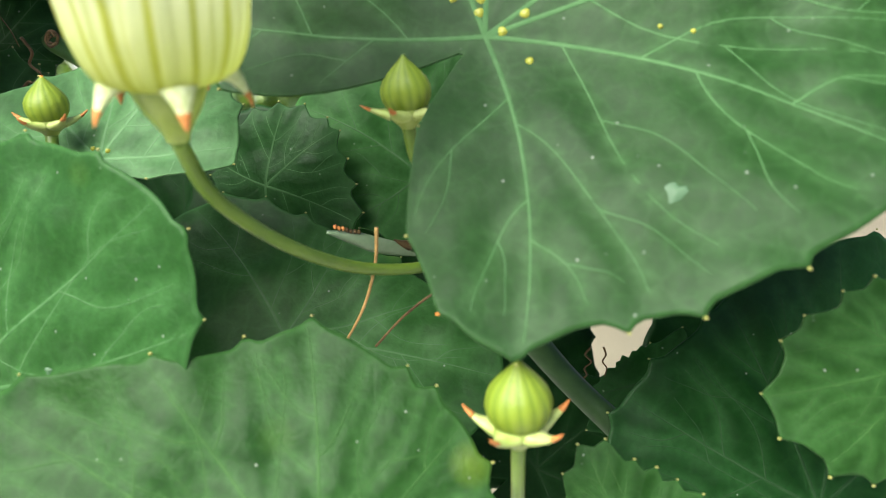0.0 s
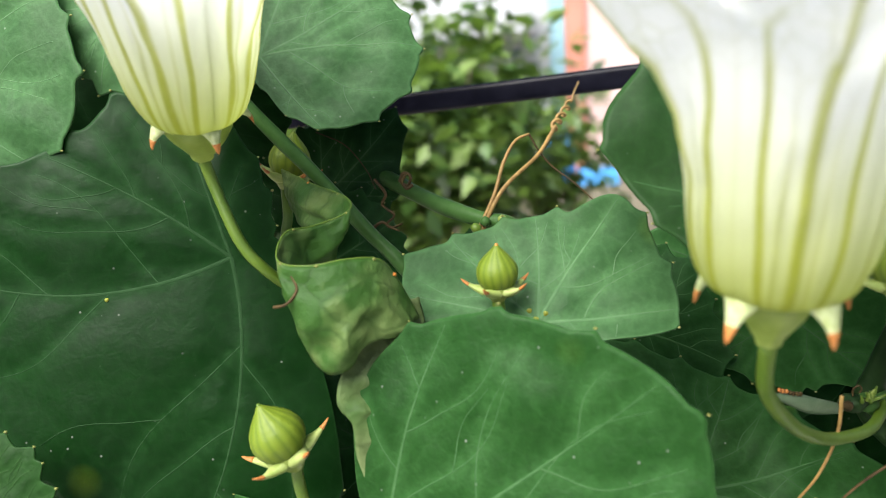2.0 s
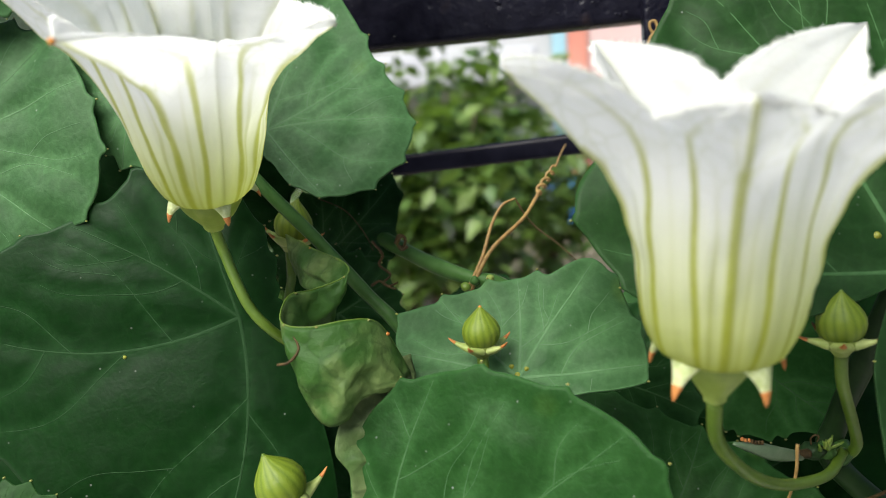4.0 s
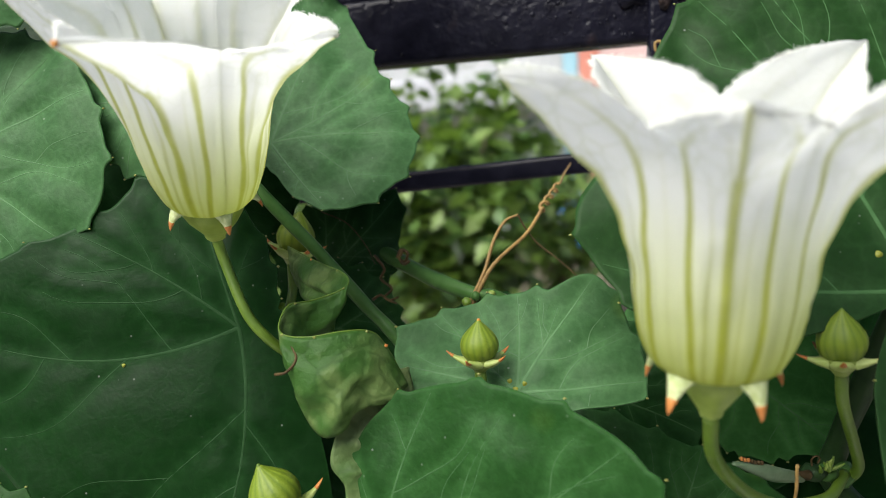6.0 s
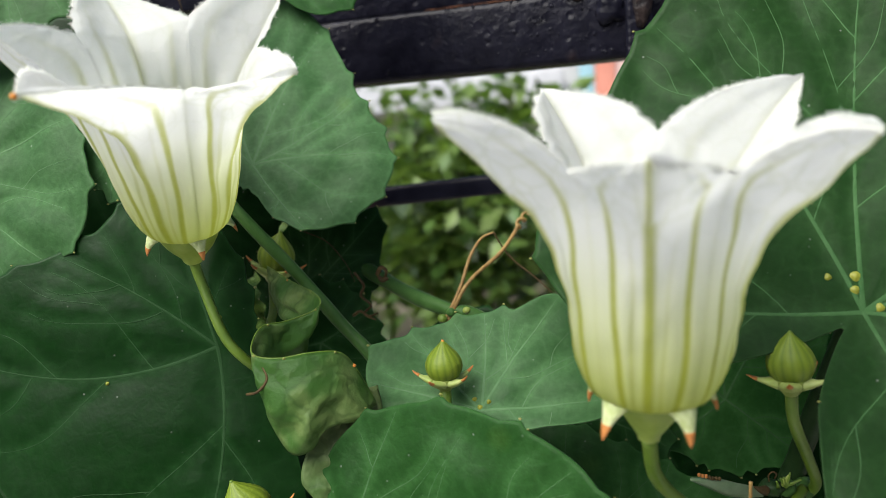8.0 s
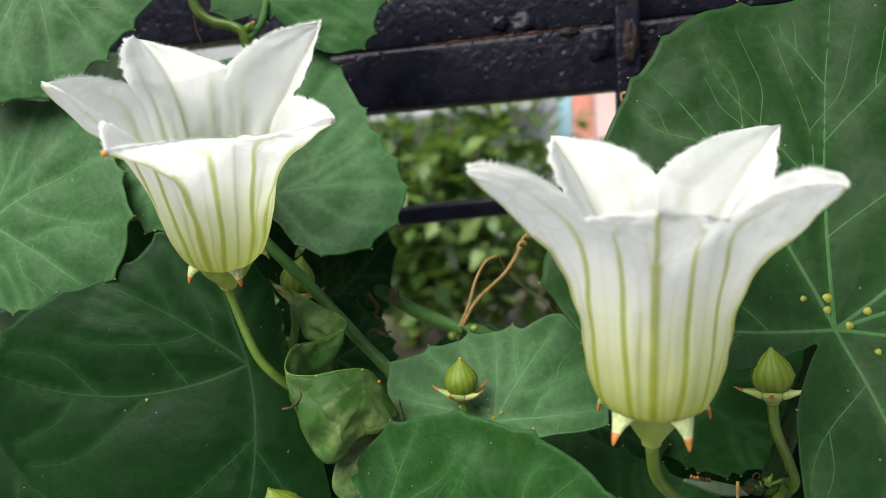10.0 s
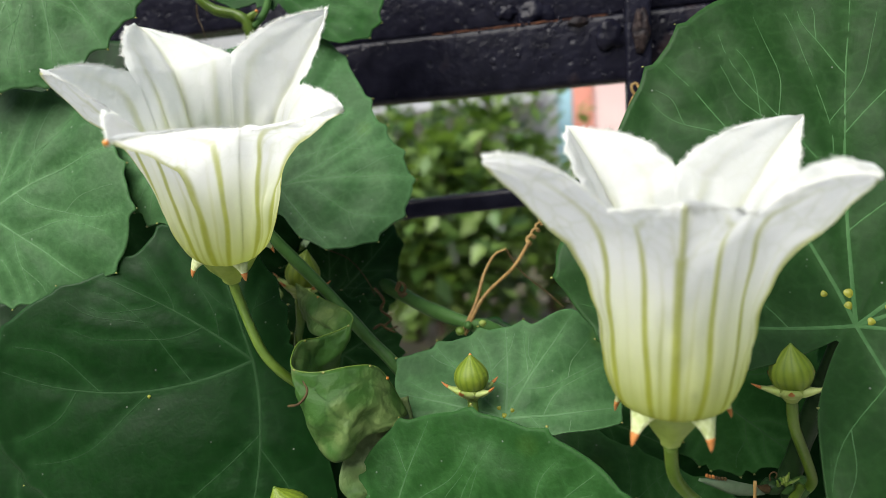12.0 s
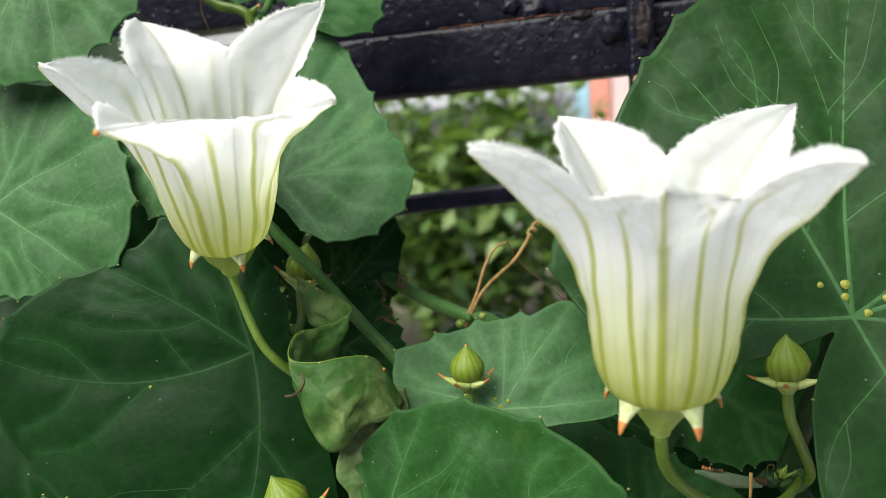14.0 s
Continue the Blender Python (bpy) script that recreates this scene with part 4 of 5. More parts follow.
flower((-0.0234, 0.0774, 1.0025), (0.020, -0.185, 1.0), (-0.1415, -0.9899, 0), 0.02275, 0.0320,
       "open white bell flower with green-striped petals and orange sepal tips", [(-0.0224, 0.0825, 0.9912), (-0.0188, 0.0880, 0.9855), (-0.0140, 0.0940, 0.9806), (-0.0082, 0.1010, 0.9768), (-0.0011, 0.1080, 0.9750), (0.0030, 0.1135, 0.9762)],
       1, (0.82, 0.97, 1.11, 1.19, 0.875), (-0.052, -0.008, -0.024, -0.012, -0.053),
       ((-0.11, -0.126), (0.10, 0.20), (0.145, 0.13), (-0.30, 0.10), (0.082, 0.10)))
flower((-0.0905, 0.1078, 1.0203), (0.167, -0.5272, 1.0), (0.9494, -0.3135, 0), 0.0260, 0.0346,
       "open white bell flower leaning forward, one petal tip orange", [(-0.0903, 0.1105, 1.0115), (-0.0868, 0.109, 1.0035), (-0.0835, 0.109, 0.9992), (-0.080, 0.112, 0.995)],
       2, (0.858, 1.26, 0.823, 1.47, 0.958), (-0.115, 0.09, -0.03, -0.235, 0.01),
       ((-0.166, -0.155), (0.11, -0.03), (-0.03, 0.088), (-0.165, 0.155), (0.125, 0.104)), 0.19)

bud((-0.0505, 0.1050, 0.9964), (0.0, -0.05, 1), (0.3, -1, 0), 0.0062, "closed green striped bud with orange-tipped sepals on a short stalk", [(-0.0503, 0.1042, 0.9918), (-0.0500, 0.1030, 0.986), (-0.049, 0.1025, 0.978)], 11)
bud((-0.0025, 0.100, 0.9972), (-0.03, -0.05, 1), (0.35, -1, 0), 0.0070, "closed green bud with spreading orange-tipped sepals", [(-0.0015, 0.102, 0.9907), (0.0022, 0.108, 0.9829), (0.0045, 0.1125, 0.9775), (0.0037, 0.115, 0.9745)], 12, 0.8)
bud((-0.0788, 0.098, 0.9762), (-0.42, -0.15, 1), (0.2, -1, 0), 0.0083, "plump green bud leaning sideways on a long stalk", [(-0.0780, 0.0990, 0.9705), (-0.0768, 0.0992, 0.9650), (-0.0750, 0.0995, 0.9565), (-0.073, 0.1000, 0.945)], 13, 0.8)
bud((0.0101, 0.080, 0.9645), (0.0, -0.02, 1), (0.1, -1, 0), 0.0083, "plump light green bud with orange-tipped sepals under the large leaf", [(0.0102, 0.083, 0.9560), (0.0105, 0.087, 0.9480), (0.012, 0.092, 0.935)], 14)
bud((-0.0868, 0.134, 1.0095), (0.25, 0.0, 1), (0.2, -1, 0), 0.0078, "half-hidden green bud behind the curled leaf", [(-0.0868, 0.1325, 1.003), (-0.0868, 0.130, 0.998), (-0.085, 0.13, 0.985)], 15)


# ---- curled leaf ----
def curled_leaf():
    ob = thing("curled_leaf", (-0.072, 0.105, 0.99), "pale green leaf curled into a loose S, showing its underside", "leaf", "leaves of the vine")
    rim = smooth_path([(-0.0857, 0.128, 1.0113), (-0.0785, 0.12, 1.0096), (-0.0728, 0.114, 1.0086), (-0.0708, 0.111, 1.0075), (-0.0723, 0.111, 1.0061), (-0.0762, 0.109, 1.005), (-0.0789, 0.106, 1.0049),
                       (-0.0796, 0.103, 1.0027), (-0.0782, 0.101, 1.0015), (-0.0741, 0.100, 1.0014), (-0.0697, 0.101, 1.0019), (-0.0661, 0.103, 1.0014), (-0.0643, 0.1045, 0.999), (-0.0616, 0.106, 0.9929)], 7)
    hem = smooth_path([(-0.0828, 0.124, 1.0044), (-0.0803, 0.12, 1.0032), (-0.0773, 0.117, 1.0027), (-0.0753, 0.115, 0.9987), (-0.0754, 0.114, 0.9946), (-0.0765, 0.112, 0.9934), (-0.0769, 0.109, 0.9933),
                       (-0.077, 0.104, 0.9921), (-0.075, 0.101, 0.9882), (-0.0721, 0.099, 0.9872), (-0.0696, 0.0985, 0.9885), (-0.0676, 0.1, 0.9907), (-0.0648, 0.102, 0.991), (-0.0621, 0.104, 0.9909)], 7)

    def sheet(top, low, rows, bulge, rough, seed):
        verts, faces = [], []
        n = len(top)
        for j in range(rows + 1):
            v = j / rows
            for i in range(n):
                u = i / (n - 1)
                q = top[i].lerp(low[i], v)
                q.y += -bulge * math.sin(math.pi * v) + rough * noise.noise(Vector((u * 11, v * 4, seed))) * min(1, v * 4)
                q.x += 0.6 * rough * noise.noise(Vector((u * 10, v * 5, seed + 5))) * min(1, v * 4)
                verts.append(q)
        for j in range(rows):
            for i in range(n - 1):
                k = j * n + i
                faces.append((k, k + 1, k + n + 1, k + n))
        return verts, faces

    solidify(part("blade", sheet(rim, hem, 24, 0.0016, 0.0013, 3), curl_mat, ob, "pale veined underside"), 0.0003, 0)
    edge = tube([p + Vector((0, 0, 0.0001)) for p in rim], 0.00014, 6)
    part("margin", edge, pedicel_mat, ob, "thin yellow-green margin")
    for i in (6, 13, 26, 40, 55, 64, 76, 84):
        g = new("gland", GLAND_ORANGE if i in (6, 84) else GLAND)
        g.parent = ob
        g.location = rim[i] - ob.location
        g.scale = (0.0005,) * 3 if i == 84 else (0.00036,) * 3
    inner = smooth_path([(-0.0615, 0.1075, 0.9950), (-0.0606, 0.1070, 0.9890), (-0.0600, 0.1062, 0.9835), (-0.0595, 0.1055, 0.9791), (-0.0588, 0.1048, 0.9741), (-0.0580, 0.1040, 0.9691), (-0.0572, 0.1032, 0.9637)], 8)
    outer = smooth_path([(-0.0680, 0.1045, 0.9945), (-0.0713, 0.1020, 0.9874), (-0.0723, 0.100, 0.9828), (-0.0703, 0.0995, 0.9797), (-0.0699, 0.099, 0.9754), (-0.0682, 0.0985, 0.9701), (-0.0668, 0.098, 0.9634)], 8)
    solidify(part("rolled_margin", sheet(outer, inner, 24, 0.0008, 0.0010, 9), roll_mat, ob, "pale rolled-back margin"), 0.0003, 0)
    ring = smooth_path([(-0.0772, 0.1005, 1.0005), (-0.0762, 0.0995, 0.9985), (-0.0775, 0.0988, 0.9968), (-0.0795, 0.0995, 0.9962)], 8)
    part("dry_thread", tube(ring, 0.00022, 6), dark_dry_mat, ob, "dry brown tendril thread")


curled_leaf()


# ---- tendrils ----
def tendril(paths, label, mat):
    ob = thing("tendril", Vector(paths[0][0][0]), label, "tendril")
    for pts, r in paths:
        part("strand", tube(smooth_path(pts, 10), lambda t: r * (1 - 0.4 * t), 8), mat, ob)
    return ob


def coil(p, q, radius, turns):
    p, q = Vector(p), Vector(q)
    d = (q - p).normalized()
    s = d.orthogonal().normalized()
    o = d.cross(s)
    n = int(turns * 8)
    return [p + (q - p) * (i / n) + (s * math.cos(2 * math.pi * turns * i / n) + o * math.sin(2 * math.pi * turns * i / n)) * radius for i in range(n + 1)]


tendril([([(-0.0549, 0.138, 0.9985), (-0.0521, 0.140, 1.0041), (-0.0503, 0.143, 1.0096), (-0.0482, 0.146, 1.0130), (-0.0457, 0.147, 1.0141)], 0.0004),
         ([(-0.0545, 0.138, 0.9980), (-0.0505, 0.140, 1.0052), (-0.0445, 0.146, 1.0101), (-0.0419, 0.150, 1.0134)] + coil((-0.0414, 0.151, 1.0145), (-0.0375, 0.163, 1.0188), 0.0006, 4) + [(-0.0360, 0.175, 1.0205), (-0.0337, 0.195, 1.0226)], 0.00038)],
        "dry golden-brown tendril, twisted like a corkscrew", dry_mat)
tendril([([(-0.0457, 0.147, 1.0141), (-0.0440, 0.147, 1.0110), (-0.0418, 0.147, 1.0082), (-0.0380, 0.146, 1.0052), (-0.0340, 0.145, 1.0014)], 0.00018)], "hair-thin dark dry tendril", dark_dry_mat)
tendril([([(-0.0073, 0.102, 0.9822), (-0.0077, 0.1018, 0.9772), (-0.0096, 0.1025, 0.971), (-0.0128, 0.104, 0.965)], 0.00027)], "dry brown tendril hanging over the leaf", dry_mat)
tendril([([(0.0075, 0.105, 0.9746), (0.0035, 0.1035, 0.9737), (0.0, 0.103, 0.9726), (-0.0043, 0.103, 0.9693), (-0.0084, 0.103, 0.9649)], 0.00026)], "dry brown tendril hanging over the leaf", dark_dry_mat)
tendril([([(0.0247, 0.125, 0.9552), (0.0238, 0.125, 0.9539), (0.0248, 0.125, 0.9526), (0.0237, 0.125, 0.9514), (0.0241, 0.125, 0.9502), (0.0231, 0.125, 0.9493)], 0.0002),
         ([(0.0268, 0.125, 0.9552), (0.0272, 0.125, 0.9538), (0.0267, 0.125, 0.9526), (0.0274, 0.125, 0.9514), (0.0271, 0.125, 0.9499)], 0.00018)], "black wavy dried tendril", dark_dry_mat)
tendril([([(-0.0735, 0.143, 1.0075), (-0.0715, 0.142, 1.0050), (-0.0722, 0.142, 1.0030), (-0.0700, 0.141, 1.0012), (-0.0715, 0.141, 0.9995), (-0.0690, 0.140, 0.9985)], 0.0003),
         ([(-0.0740, 0.142, 0.9990), (-0.0722, 0.141, 1.0), (-0.0705, 0.141, 0.9990), (-0.0685, 0.140, 0.9998)], 0.0003),
         ([(-0.0830, 0.141, 1.0165), (-0.078, 0.141, 1.014), (-0.0745, 0.141, 1.0095), (-0.0730, 0.141, 1.0060)], 0.00012)], "crumpled reddish-brown dry tendril", dark_dry_mat)

tendril([([(-0.0165, 0.172, 1.0433), (-0.0157, 0.172, 1.0452), (-0.0144, 0.172, 1.0466), (-0.0149, 0.172, 1.0483), (-0.016, 0.172, 1.0479), (-0.0155, 0.172, 1.0461), (-0.0133, 0.172, 1.0458), (-0.0112, 0.172, 1.0475), (-0.0097, 0.172, 1.0494)], 0.00035)], "golden dry tendril looped round the fence post", dry_mat)
tendril([([(-0.069, 0.143, 1.0069), (-0.0682, 0.143, 1.0084), (-0.067, 0.143, 1.0078), (-0.0675, 0.143, 1.0062), (-0.0688, 0.143, 1.0069), (-0.068, 0.143, 1.0076)], 0.00035), ([(-0.0663, 0.141, 1.0065), (-0.0675, 0.141, 1.0059), (-0.0682, 0.141, 1.0071), (-0.0673, 0.141, 1.0085), (-0.0664, 0.141, 1.0075)], 0.0003)], "brown shrivelled curl at the end of a vine stem", dark_dry_mat)
tendril([([(-0.1132, 0.158, 1.0711), (-0.1131, 0.158, 1.0682), (-0.1118, 0.157, 1.0654), (-0.1112, 0.157, 1.0628)], 0.00016)], "thin dry thread hanging from the shoot", dark_dry_mat)


def old_node():
    ob = thing("vine_node", (-0.0552, 0.136, 0.9993), "small pale yellowish knobs at the foot of a dry tendril", "plant node")
    for k, (c, r, m) in enumerate((((-0.0552, 0.136, 0.9993), 0.0010, pedicel_mat), ((-0.0507, 0.138, 1.0004), 0.0008, ovary_mat), ((-0.0537, 0.1375, 1.0001), 0.0010, stem_mat))):
        knob(c, r, m, ob, "knob", 0.9, k)


old_node()


def bract():
    ob = thing("bract", (-0.008, 0.111, 0.978), "slender pale leaflet at the node of the stem", "leaf")
    path = smooth_path([(-0.0148, 0.1068, 0.9805), (-0.0112, 0.1080, 0.9792), (-0.0080, 0.1095, 0.9777), (-0.0030, 0.113, 0.9757)], 8)
    n = len(path)
    verts, faces = [], []
    for i, p in enumerate(path):
        t = i / (n - 1)
        w = 0.0012 * math.sin(math.pi * (0.02 + 0.80 * t))
        for s in (-1, -0.5, 0, 0.5, 1):
            verts.append(p + Vector((0.25, -0.15, 1)).normalized() * w * s + Vector((0, -1, 0)) * 0.0005 * (1 - s * s))
    for i in range(n - 1):
        for s in range(4):
            k = i * 5 + s
            faces.append((k, k + 1, k + 6, k + 5))
    pale = simple("whitish leaflet", (0.07, 0.12, 0.06), (0.12, 0.17, 0.10), 0.55, 400)
    solidify(part("blade", (verts, faces), pale, ob), 0.0003, 0)
    # row of tiny beads like insect eggs along the top of the leaflet
    rnd = random.Random(4)
    for k in range(7):
        p = path[2].lerp(path[9], k / 6) + Vector((0.0003, -0.0006, 0.0010 + 0.0002 * rnd.random()))
        knob(p, 0.00028, dark_dry_mat if k > 2 else tip_mat, ob, "seed_husk", 1.2, k)


bract()


def node_tuft():
    """The swollen joint of the main stem: bud scales, a dry brown spur and a tuft of tiny shoots."""
    ob = thing("node_tuft", (-0.001, 0.111, 0.978), "tuft of tiny yellow-green shoots and dry scales at the stem node", "plant node")
    knob((-0.0022, 0.1115, 0.9772), 0.0018, dark_stem_mat, ob, "node", 0.8, 2)
    knob((0.0002, 0.1125, 0.9768), 0.0016, stem_mat, ob, "node", 0.9, 6)
    spur = smooth_path([(-0.0036, 0.1095, 0.9776), (-0.0046, 0.1085, 0.9782), (-0.0056, 0.1075, 0.9790)], 6)
    part("spur", tube(spur, lambda t: 0.0008 * (1 - 0.85 * t), 8), dark_dry_mat, ob, "dry brown pointed spur")
    rnd = random.Random(8)
    for k in range(9):
        foot = Vector((-0.0012 + rnd.gauss(0, 0.0006), 0.1098, 0.9783 + rnd.gauss(0, 0.0003)))
        top = foot + Vector((rnd.gauss(0.0001, 0.0005), -0.0007, rnd.uniform(0.0010, 0.0021)))
        part("shoot", tube(smooth_path([foot, foot.lerp(top, 0.5) + Vector((0, -0.0002, 0)), top], 4), lambda t: 0.00034 * (1 - 0.6 * t), 7), pedicel_mat if k % 3 else ovary_mat, ob)
    hook = smooth_path([(-0.0030, 0.1095, 0.9790), (-0.0032, 0.109, 0.9802), (-0.0026, 0.1088, 0.9808), (-0.0021, 0.109, 0.9803), (-0.0023, 0.1092, 0.9796)], 6)
    part("dry_hook", tube(hook, 0.00013, 6), dark_dry_mat, ob, "dark dry curl")


node_tuft()

# ---- leaves of the vine ----
vine_leaf((-0.0664, 0.0959, 0.9616), (-0.353, -0.922, 0.159),
          (36.3, 42.0, 45.8, 43.6, 39.4, 34.8, 30.0, 20.5, 4.5, 4.0, 4.0, 17.5, 39.0, 55.0, 49.1, 37.2, 29.3, 24.6, 22.6, 21.2, 21.4, 22.4, 24.2, 29.6),
          veins=(78, 39, 18, -35, -170, -147), cup=0.050, ripple=0.020, mat=leaf_mature,
          label="broad green vine leaf with a scalloped, gland-tipped margin", marks=((19.2, 5.9, 0.5),))
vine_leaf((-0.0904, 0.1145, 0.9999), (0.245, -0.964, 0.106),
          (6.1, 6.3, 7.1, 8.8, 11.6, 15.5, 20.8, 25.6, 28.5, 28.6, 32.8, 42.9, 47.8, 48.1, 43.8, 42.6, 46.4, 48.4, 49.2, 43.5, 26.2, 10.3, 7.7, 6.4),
          veins=(147, 178, -104, 105), cup=0.130, ripple=0.020, mat=leaf_old_shaded,
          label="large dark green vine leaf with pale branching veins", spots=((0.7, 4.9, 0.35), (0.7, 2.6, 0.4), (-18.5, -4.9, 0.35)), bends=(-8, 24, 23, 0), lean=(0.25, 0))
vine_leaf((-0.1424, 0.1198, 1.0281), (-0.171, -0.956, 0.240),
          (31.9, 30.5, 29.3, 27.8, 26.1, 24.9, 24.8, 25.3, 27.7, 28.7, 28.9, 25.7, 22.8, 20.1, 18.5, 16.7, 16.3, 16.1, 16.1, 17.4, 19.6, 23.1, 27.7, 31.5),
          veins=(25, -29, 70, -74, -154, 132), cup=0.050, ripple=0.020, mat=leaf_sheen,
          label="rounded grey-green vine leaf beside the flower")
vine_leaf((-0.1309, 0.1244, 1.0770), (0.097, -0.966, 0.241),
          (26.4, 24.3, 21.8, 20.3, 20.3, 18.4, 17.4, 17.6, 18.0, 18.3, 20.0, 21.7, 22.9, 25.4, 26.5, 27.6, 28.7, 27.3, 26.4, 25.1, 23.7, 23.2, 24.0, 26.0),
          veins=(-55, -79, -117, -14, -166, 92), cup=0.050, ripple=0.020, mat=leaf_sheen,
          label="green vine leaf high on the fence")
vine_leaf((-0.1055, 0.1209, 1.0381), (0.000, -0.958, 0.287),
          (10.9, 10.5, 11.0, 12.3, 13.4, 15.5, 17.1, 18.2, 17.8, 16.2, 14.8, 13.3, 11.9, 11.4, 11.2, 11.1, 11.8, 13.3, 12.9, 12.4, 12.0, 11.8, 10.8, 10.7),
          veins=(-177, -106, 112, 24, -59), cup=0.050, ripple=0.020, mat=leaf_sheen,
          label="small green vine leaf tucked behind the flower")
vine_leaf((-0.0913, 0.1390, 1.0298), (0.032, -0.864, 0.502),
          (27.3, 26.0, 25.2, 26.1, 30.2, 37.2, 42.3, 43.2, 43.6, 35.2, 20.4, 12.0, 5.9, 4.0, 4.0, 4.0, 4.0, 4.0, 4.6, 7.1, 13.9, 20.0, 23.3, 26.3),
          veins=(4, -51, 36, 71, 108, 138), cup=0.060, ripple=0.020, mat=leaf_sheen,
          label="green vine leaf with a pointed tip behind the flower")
vine_leaf((-0.0957, 0.1574, 1.0732), (0.095, -0.953, 0.286),
          (26.5, 26.5, 26.5, 25.1, 23.0, 21.7, 19.6, 17.4, 15.9, 13.3, 12.2, 12.0, 12.7, 10.7, 7.5, 4.0, 4.0, 4.0, 4.0, 4.0, 4.0, 18.1, 24.1, 25.1),
          veins=(-40, 0, 48, 89, 175), cup=0.050, ripple=0.020, mat=leaf_mature,
          label="small green vine leaf against the dark rail")
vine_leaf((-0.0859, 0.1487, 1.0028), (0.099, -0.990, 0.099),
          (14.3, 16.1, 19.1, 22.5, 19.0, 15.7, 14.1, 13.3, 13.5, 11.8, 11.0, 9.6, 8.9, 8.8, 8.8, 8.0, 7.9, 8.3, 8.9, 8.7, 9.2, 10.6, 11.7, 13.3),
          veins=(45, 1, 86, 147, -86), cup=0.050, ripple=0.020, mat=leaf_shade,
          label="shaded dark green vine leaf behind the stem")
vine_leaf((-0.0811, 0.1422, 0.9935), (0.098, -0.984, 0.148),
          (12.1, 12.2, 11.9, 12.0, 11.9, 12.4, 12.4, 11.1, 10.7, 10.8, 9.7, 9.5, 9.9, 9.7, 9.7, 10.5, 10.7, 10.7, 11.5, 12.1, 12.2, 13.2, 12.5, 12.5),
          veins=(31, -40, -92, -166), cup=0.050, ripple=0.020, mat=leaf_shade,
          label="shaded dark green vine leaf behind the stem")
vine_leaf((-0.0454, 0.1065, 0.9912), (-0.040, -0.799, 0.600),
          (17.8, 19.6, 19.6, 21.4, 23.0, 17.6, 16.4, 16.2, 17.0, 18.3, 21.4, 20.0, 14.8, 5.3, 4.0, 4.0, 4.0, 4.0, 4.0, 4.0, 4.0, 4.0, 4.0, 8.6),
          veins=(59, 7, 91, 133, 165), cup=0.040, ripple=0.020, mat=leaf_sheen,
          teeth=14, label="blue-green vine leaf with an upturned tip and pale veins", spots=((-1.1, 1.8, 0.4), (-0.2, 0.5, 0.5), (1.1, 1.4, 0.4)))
vine_leaf((0.0073, 0.1020, 1.0061), (-0.004, -0.927, 0.375),
          (56.4, 58.5, 55.1, 53.5, 54.7, 60.1, 57.3, 57.8, 52.2, 46.3, 43.6, 45.0, 37.6, 27.9, 4.0, 4.0, 16.5, 29.8, 37.8, 37.3, 39.4, 42.4, 46.8, 51.6),
          veins=(-85, -23, 12, 40, 173, 118, 83), bends=(16, 15, 6, -6, 10, -10, 5), lean=(0.36, 0.18), cup=0.030, ripple=0.020, mat=leaf_deep_green,
          label="very large five-angled vine leaf with pale veins and yellow specks", spots=((-3.9, 5.0, 0.55), (-0.4, 5.0, 0.8), (-0.7, 3.1, 0.7), (2.1, 0.6, 0.7), (4.9, 2.7, 0.7), (5.3, -3.6, 0.55), (20.6, -0.5, 0.35), (24.2, -1.5, 0.35)), marks=((20.0, -21.5, 1.1),), teeth=26)
vine_leaf((-0.0036, 0.1382, 0.9825), (0.000, -0.944, 0.330),
          (18.0, 19.0, 21.3, 24.8, 28.1, 25.9, 24.0, 23.1, 22.3, 23.2, 26.3, 14.7, 13.5, 13.0, 13.1, 12.9, 12.1, 12.2, 12.8, 12.8, 13.8, 16.1, 16.6, 16.7),
          veins=(-148, 149, 101, 53, -39), cup=0.030, ripple=0.020, mat=leaf_mature,
          label="dark green vine leaf in the shade below a bud")
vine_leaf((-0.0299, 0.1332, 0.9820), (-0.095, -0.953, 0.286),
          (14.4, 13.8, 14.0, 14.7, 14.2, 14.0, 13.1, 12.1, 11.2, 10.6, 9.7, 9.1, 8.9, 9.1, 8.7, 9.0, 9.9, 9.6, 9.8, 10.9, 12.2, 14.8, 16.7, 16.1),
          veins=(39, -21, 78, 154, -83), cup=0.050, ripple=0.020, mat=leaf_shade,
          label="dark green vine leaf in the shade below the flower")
vine_leaf((-0.0239, 0.1143, 0.9620), (-0.039, -0.780, 0.624),
          (32.8, 26.4, 21.9, 19.7, 19.1, 19.3, 21.0, 24.3, 28.3, 30.1, 22.8, 18.7, 16.6, 15.8, 15.8, 16.6, 18.7, 19.7, 22.2, 23.6, 26.0, 28.5, 31.5, 33.7),
          veins=(17, -9, -48, -118, 129, 66), cup=0.060, ripple=0.020, mat=leaf_mature,
          label="broad blue-green vine leaf lying below the pedicel")
vine_leaf((-0.0120, 0.0720, 0.9488), (0.130, -0.869, 0.478),
          (18.6, 21.2, 22.7, 24.3, 25.3, 27.1, 30.0, 28.9, 30.8, 37.9, 44.7, 40.3, 18.8, 10.6, 7.0, 5.4, 4.7, 4.4, 4.4, 4.7, 5.4, 6.4, 8.5, 14.3),
          veins=(90, 44, 125, 5, 148, 166), cup=0.080, ripple=0.020, mat=leaf_young,
          label="bright green puckered vine leaf close to the lens")
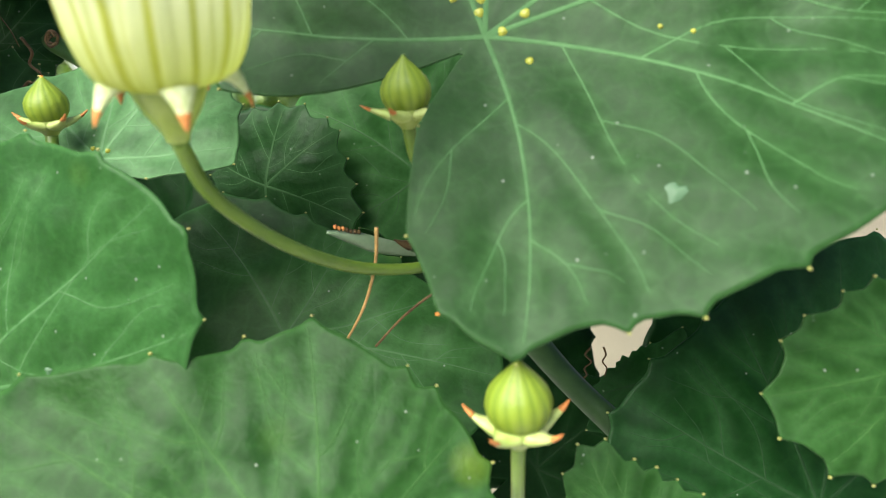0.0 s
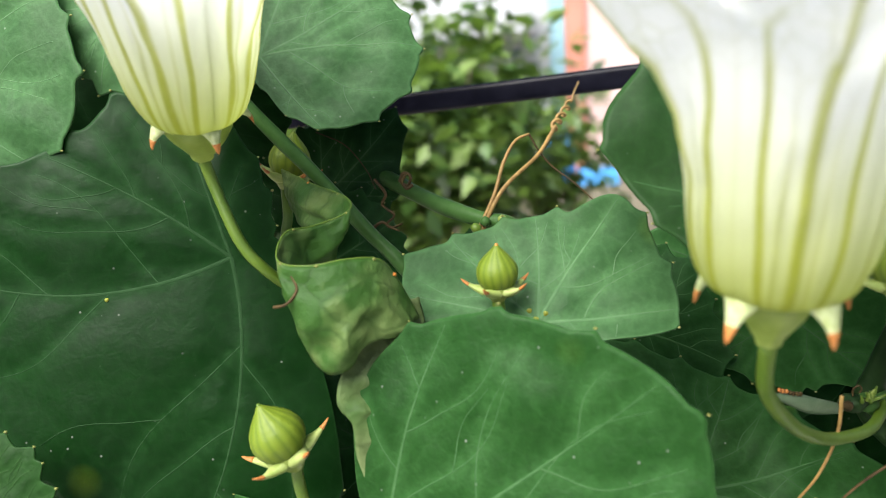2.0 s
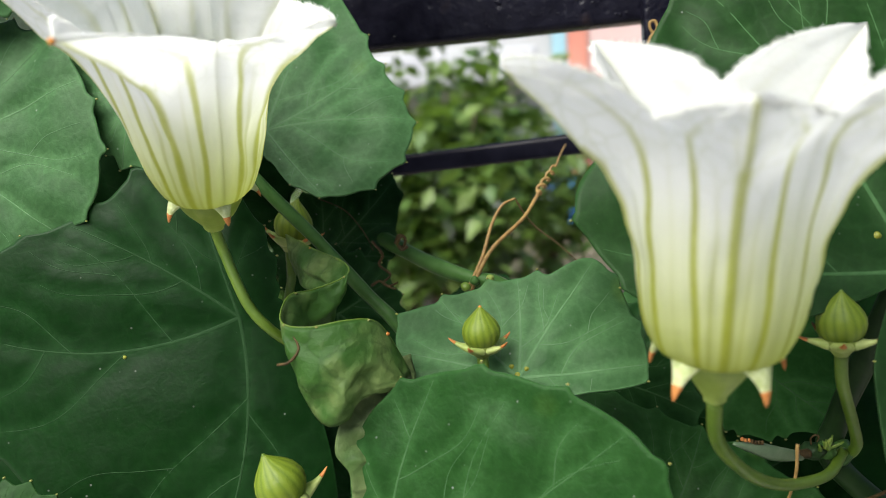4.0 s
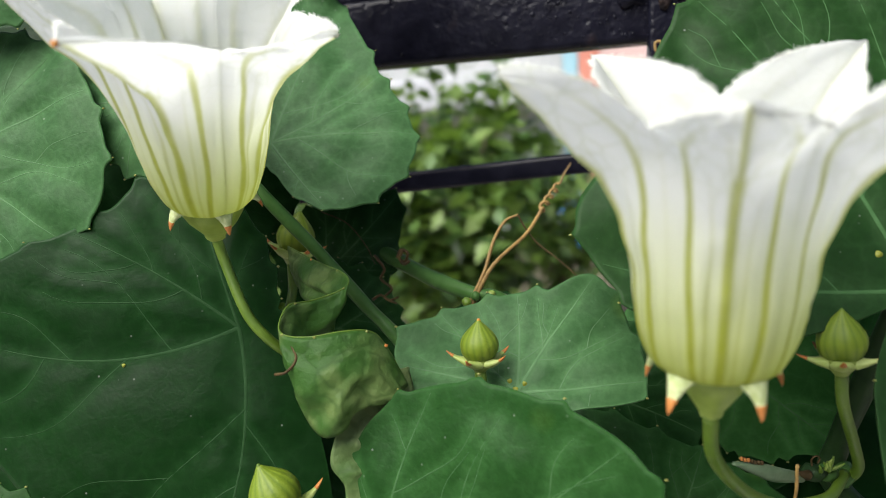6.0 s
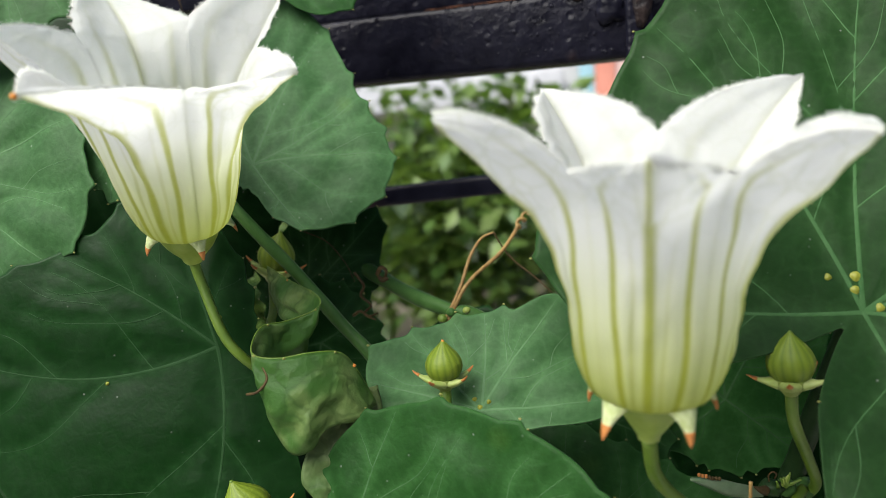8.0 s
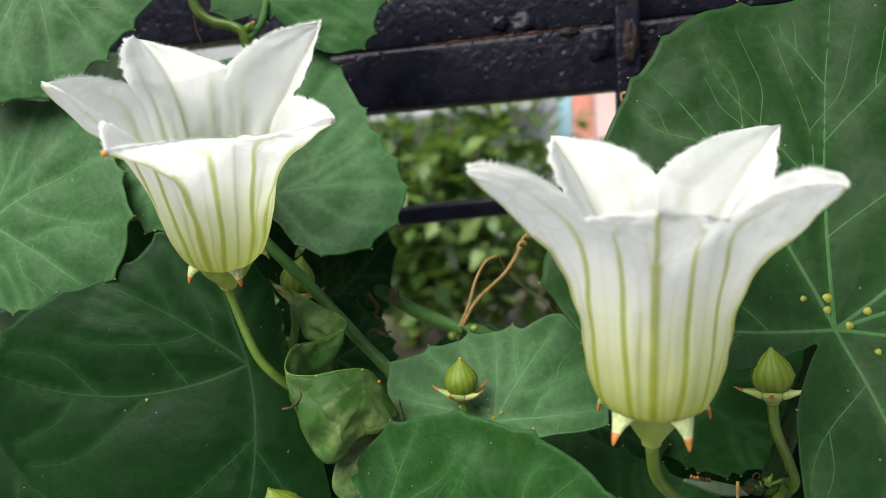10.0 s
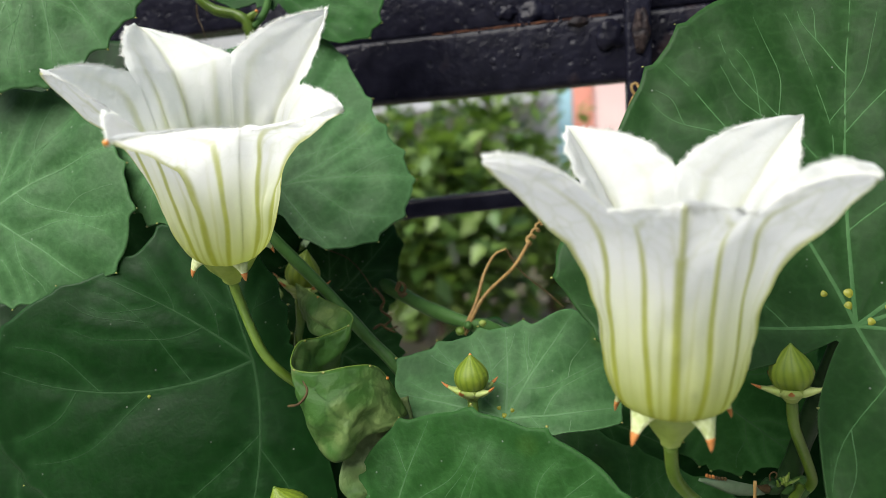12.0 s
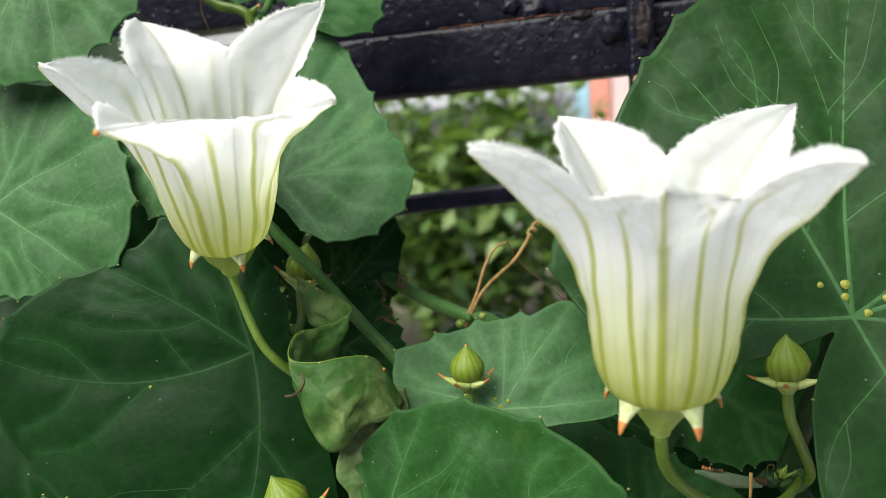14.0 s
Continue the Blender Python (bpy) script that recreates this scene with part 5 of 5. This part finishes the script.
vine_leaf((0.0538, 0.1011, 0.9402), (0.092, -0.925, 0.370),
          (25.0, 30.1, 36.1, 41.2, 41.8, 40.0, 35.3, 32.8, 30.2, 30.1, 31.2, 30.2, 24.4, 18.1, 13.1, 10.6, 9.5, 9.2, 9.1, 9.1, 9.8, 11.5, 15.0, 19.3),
          veins=(147, 109, 78, 39, 177), cup=0.050, ripple=0.020, mat=leaf_old_shaded,
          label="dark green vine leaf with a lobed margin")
vine_leaf((0.0583, 0.0886, 0.9682), (0.094, -0.940, 0.329),
          (8.0, 8.8, 8.3, 8.5, 9.4, 10.1, 9.6, 9.9, 10.4, 11.1, 12.7, 15.0, 17.1, 18.8, 17.8, 16.5, 15.0, 13.7, 12.7, 11.0, 10.3, 9.2, 8.2, 7.8),
          veins=(-170, 148, -138, 85, -95), cup=0.050, ripple=0.020, mat=leaf_young,
          label="light green vine leaf at the edge of the tangle")
vine_leaf((0.0243, 0.0854, 0.9460), (0.000, -0.928, 0.371),
          (10.2, 9.4, 9.3, 8.6, 8.1, 8.2, 9.2, 11.5, 12.1, 10.2, 8.9, 7.5, 6.8, 6.5, 5.3, 4.5, 4.1, 4.1, 4.4, 5.0, 5.8, 5.9, 6.4, 7.7),
          veins=(114, 35, 149), cup=0.050, ripple=0.020, mat=leaf_young,
          label="small light green vine leaf under the bud")
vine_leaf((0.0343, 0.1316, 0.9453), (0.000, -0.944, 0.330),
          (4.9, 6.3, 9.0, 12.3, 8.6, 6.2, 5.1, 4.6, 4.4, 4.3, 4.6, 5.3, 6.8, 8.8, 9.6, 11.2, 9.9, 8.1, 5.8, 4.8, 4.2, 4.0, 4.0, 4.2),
          veins=(42, -165, -111), cup=0.050, ripple=0.020, mat=leaf_old_shaded,
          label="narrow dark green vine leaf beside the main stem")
vine_leaf((-0.1218, 0.0916, 0.9694), (0.092, -0.925, 0.370),
          (10.1, 10.8, 10.8, 11.2, 11.5, 11.4, 11.1, 10.9, 9.8, 9.5, 8.4, 7.6, 7.4, 7.5, 6.5, 6.0, 6.0, 6.4, 7.5, 7.4, 7.4, 7.9, 9.1, 9.9),
          veins=(64, 17, -87), cup=0.050, ripple=0.020, mat=leaf_young,
          label="small light green vine leaf low in the tangle")
# added filler leaves: their dark colour stands in for shade in the gaps
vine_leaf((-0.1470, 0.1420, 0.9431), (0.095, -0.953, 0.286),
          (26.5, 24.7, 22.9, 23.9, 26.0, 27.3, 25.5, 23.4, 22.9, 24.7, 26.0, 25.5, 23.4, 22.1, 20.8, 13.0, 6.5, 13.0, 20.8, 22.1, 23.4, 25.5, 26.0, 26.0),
          veins=(75, 15, 135, -25, 175), mat=leaf_old_shaded, label="added dark filler leaf deep in a shaded gap of the tangle")
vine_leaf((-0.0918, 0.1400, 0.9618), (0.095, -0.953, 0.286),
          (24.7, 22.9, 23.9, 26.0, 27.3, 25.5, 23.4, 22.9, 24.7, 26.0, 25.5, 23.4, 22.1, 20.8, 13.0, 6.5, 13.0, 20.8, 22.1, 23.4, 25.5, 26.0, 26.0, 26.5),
          veins=(60, 0, 120, -40, 160), mat=leaf_old_shaded, label="added dark filler leaf deep in a shaded gap of the tangle")
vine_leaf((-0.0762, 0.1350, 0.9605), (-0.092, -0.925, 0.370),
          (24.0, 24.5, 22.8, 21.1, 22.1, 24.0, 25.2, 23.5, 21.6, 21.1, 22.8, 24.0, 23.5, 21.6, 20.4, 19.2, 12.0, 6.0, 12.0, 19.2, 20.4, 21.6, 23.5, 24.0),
          veins=(90, 30, 150, -10, -170), mat=leaf_old_shaded, label="added dark filler leaf deep in a shaded gap of the tangle")
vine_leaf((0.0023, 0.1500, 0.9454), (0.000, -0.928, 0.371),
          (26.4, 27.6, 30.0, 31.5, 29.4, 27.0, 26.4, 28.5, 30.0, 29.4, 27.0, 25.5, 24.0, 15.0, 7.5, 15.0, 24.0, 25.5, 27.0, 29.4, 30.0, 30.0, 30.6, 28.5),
          veins=(45, -15, 105, -55, 145), mat=leaf_old_shaded, label="added dark filler leaf deep in a shaded gap of the tangle")
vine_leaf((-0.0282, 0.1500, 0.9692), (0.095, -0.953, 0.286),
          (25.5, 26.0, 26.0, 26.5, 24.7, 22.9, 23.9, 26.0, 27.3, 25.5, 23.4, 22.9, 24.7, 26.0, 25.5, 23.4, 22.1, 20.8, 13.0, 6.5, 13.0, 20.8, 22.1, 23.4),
          veins=(120, 60, -180, 20, -140), mat=leaf_old_shaded, label="added dark filler leaf deep in a shaded gap of the tangle")
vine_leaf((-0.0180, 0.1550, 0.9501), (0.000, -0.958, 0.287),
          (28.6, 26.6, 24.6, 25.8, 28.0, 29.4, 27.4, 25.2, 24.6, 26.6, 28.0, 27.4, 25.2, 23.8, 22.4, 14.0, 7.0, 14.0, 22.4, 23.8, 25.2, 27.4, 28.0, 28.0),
          veins=(75, 15, 135, -25, 175), mat=leaf_old_shaded, label="added dark filler leaf deep in a shaded gap of the tangle")
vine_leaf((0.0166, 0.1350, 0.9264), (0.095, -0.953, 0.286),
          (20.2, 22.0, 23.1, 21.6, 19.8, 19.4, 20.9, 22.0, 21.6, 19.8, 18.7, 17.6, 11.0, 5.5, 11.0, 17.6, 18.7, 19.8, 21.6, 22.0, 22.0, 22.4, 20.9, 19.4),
          veins=(30, -30, 90, -70, 130), mat=leaf_old_shaded, label="added dark filler leaf deep in a shaded gap of the tangle")
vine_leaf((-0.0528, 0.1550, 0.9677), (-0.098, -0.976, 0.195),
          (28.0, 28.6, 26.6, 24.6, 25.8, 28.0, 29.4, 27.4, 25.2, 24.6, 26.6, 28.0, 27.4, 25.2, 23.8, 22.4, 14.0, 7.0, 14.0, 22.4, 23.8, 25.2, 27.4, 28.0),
          veins=(90, 30, 150, -10, -170), mat=leaf_old_shaded, label="added dark filler leaf deep in a shaded gap of the tangle")
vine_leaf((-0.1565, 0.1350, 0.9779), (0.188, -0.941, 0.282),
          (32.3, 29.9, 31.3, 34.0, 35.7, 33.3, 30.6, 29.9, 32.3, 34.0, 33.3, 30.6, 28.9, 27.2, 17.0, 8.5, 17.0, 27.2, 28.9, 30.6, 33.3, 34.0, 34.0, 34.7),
          veins=(60, 0, 120, -40, 160), mat=leaf_old_shaded, label="added dark filler leaf deep in a shaded gap of the tangle")
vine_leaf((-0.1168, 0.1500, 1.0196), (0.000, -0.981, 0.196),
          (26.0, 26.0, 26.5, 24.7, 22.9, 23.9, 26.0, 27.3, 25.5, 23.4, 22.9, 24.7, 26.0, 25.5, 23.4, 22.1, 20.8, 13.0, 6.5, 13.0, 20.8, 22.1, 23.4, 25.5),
          veins=(105, 45, 165, 5, -155), mat=leaf_old_shaded, label="added dark filler leaf deep in a shaded gap of the tangle")
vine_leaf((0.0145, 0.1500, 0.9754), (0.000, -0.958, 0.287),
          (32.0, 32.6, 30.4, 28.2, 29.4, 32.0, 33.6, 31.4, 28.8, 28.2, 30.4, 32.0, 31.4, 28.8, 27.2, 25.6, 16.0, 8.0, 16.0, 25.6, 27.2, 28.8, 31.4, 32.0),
          veins=(90, 30, 150, -10, -170), mat=leaf_old_shaded, label="added dark filler leaf deep in a shaded gap of the tangle")
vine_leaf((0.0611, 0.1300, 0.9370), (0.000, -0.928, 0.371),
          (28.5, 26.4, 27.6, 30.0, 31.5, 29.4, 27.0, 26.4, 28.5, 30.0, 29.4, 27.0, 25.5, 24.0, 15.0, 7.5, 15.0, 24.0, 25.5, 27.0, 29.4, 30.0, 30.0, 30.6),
          veins=(60, 0, 120, -40, 160), mat=leaf_old_shaded, label="added dark filler leaf deep in a shaded gap of the tangle")
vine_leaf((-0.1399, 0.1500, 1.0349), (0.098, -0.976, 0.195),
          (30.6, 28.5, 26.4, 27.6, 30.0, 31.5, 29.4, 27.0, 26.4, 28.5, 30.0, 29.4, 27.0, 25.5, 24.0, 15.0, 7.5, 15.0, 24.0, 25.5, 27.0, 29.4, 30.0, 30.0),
          veins=(75, 15, 135, -25, 175), mat=leaf_old_shaded, label="added dark filler leaf deep in a shaded gap of the tangle")
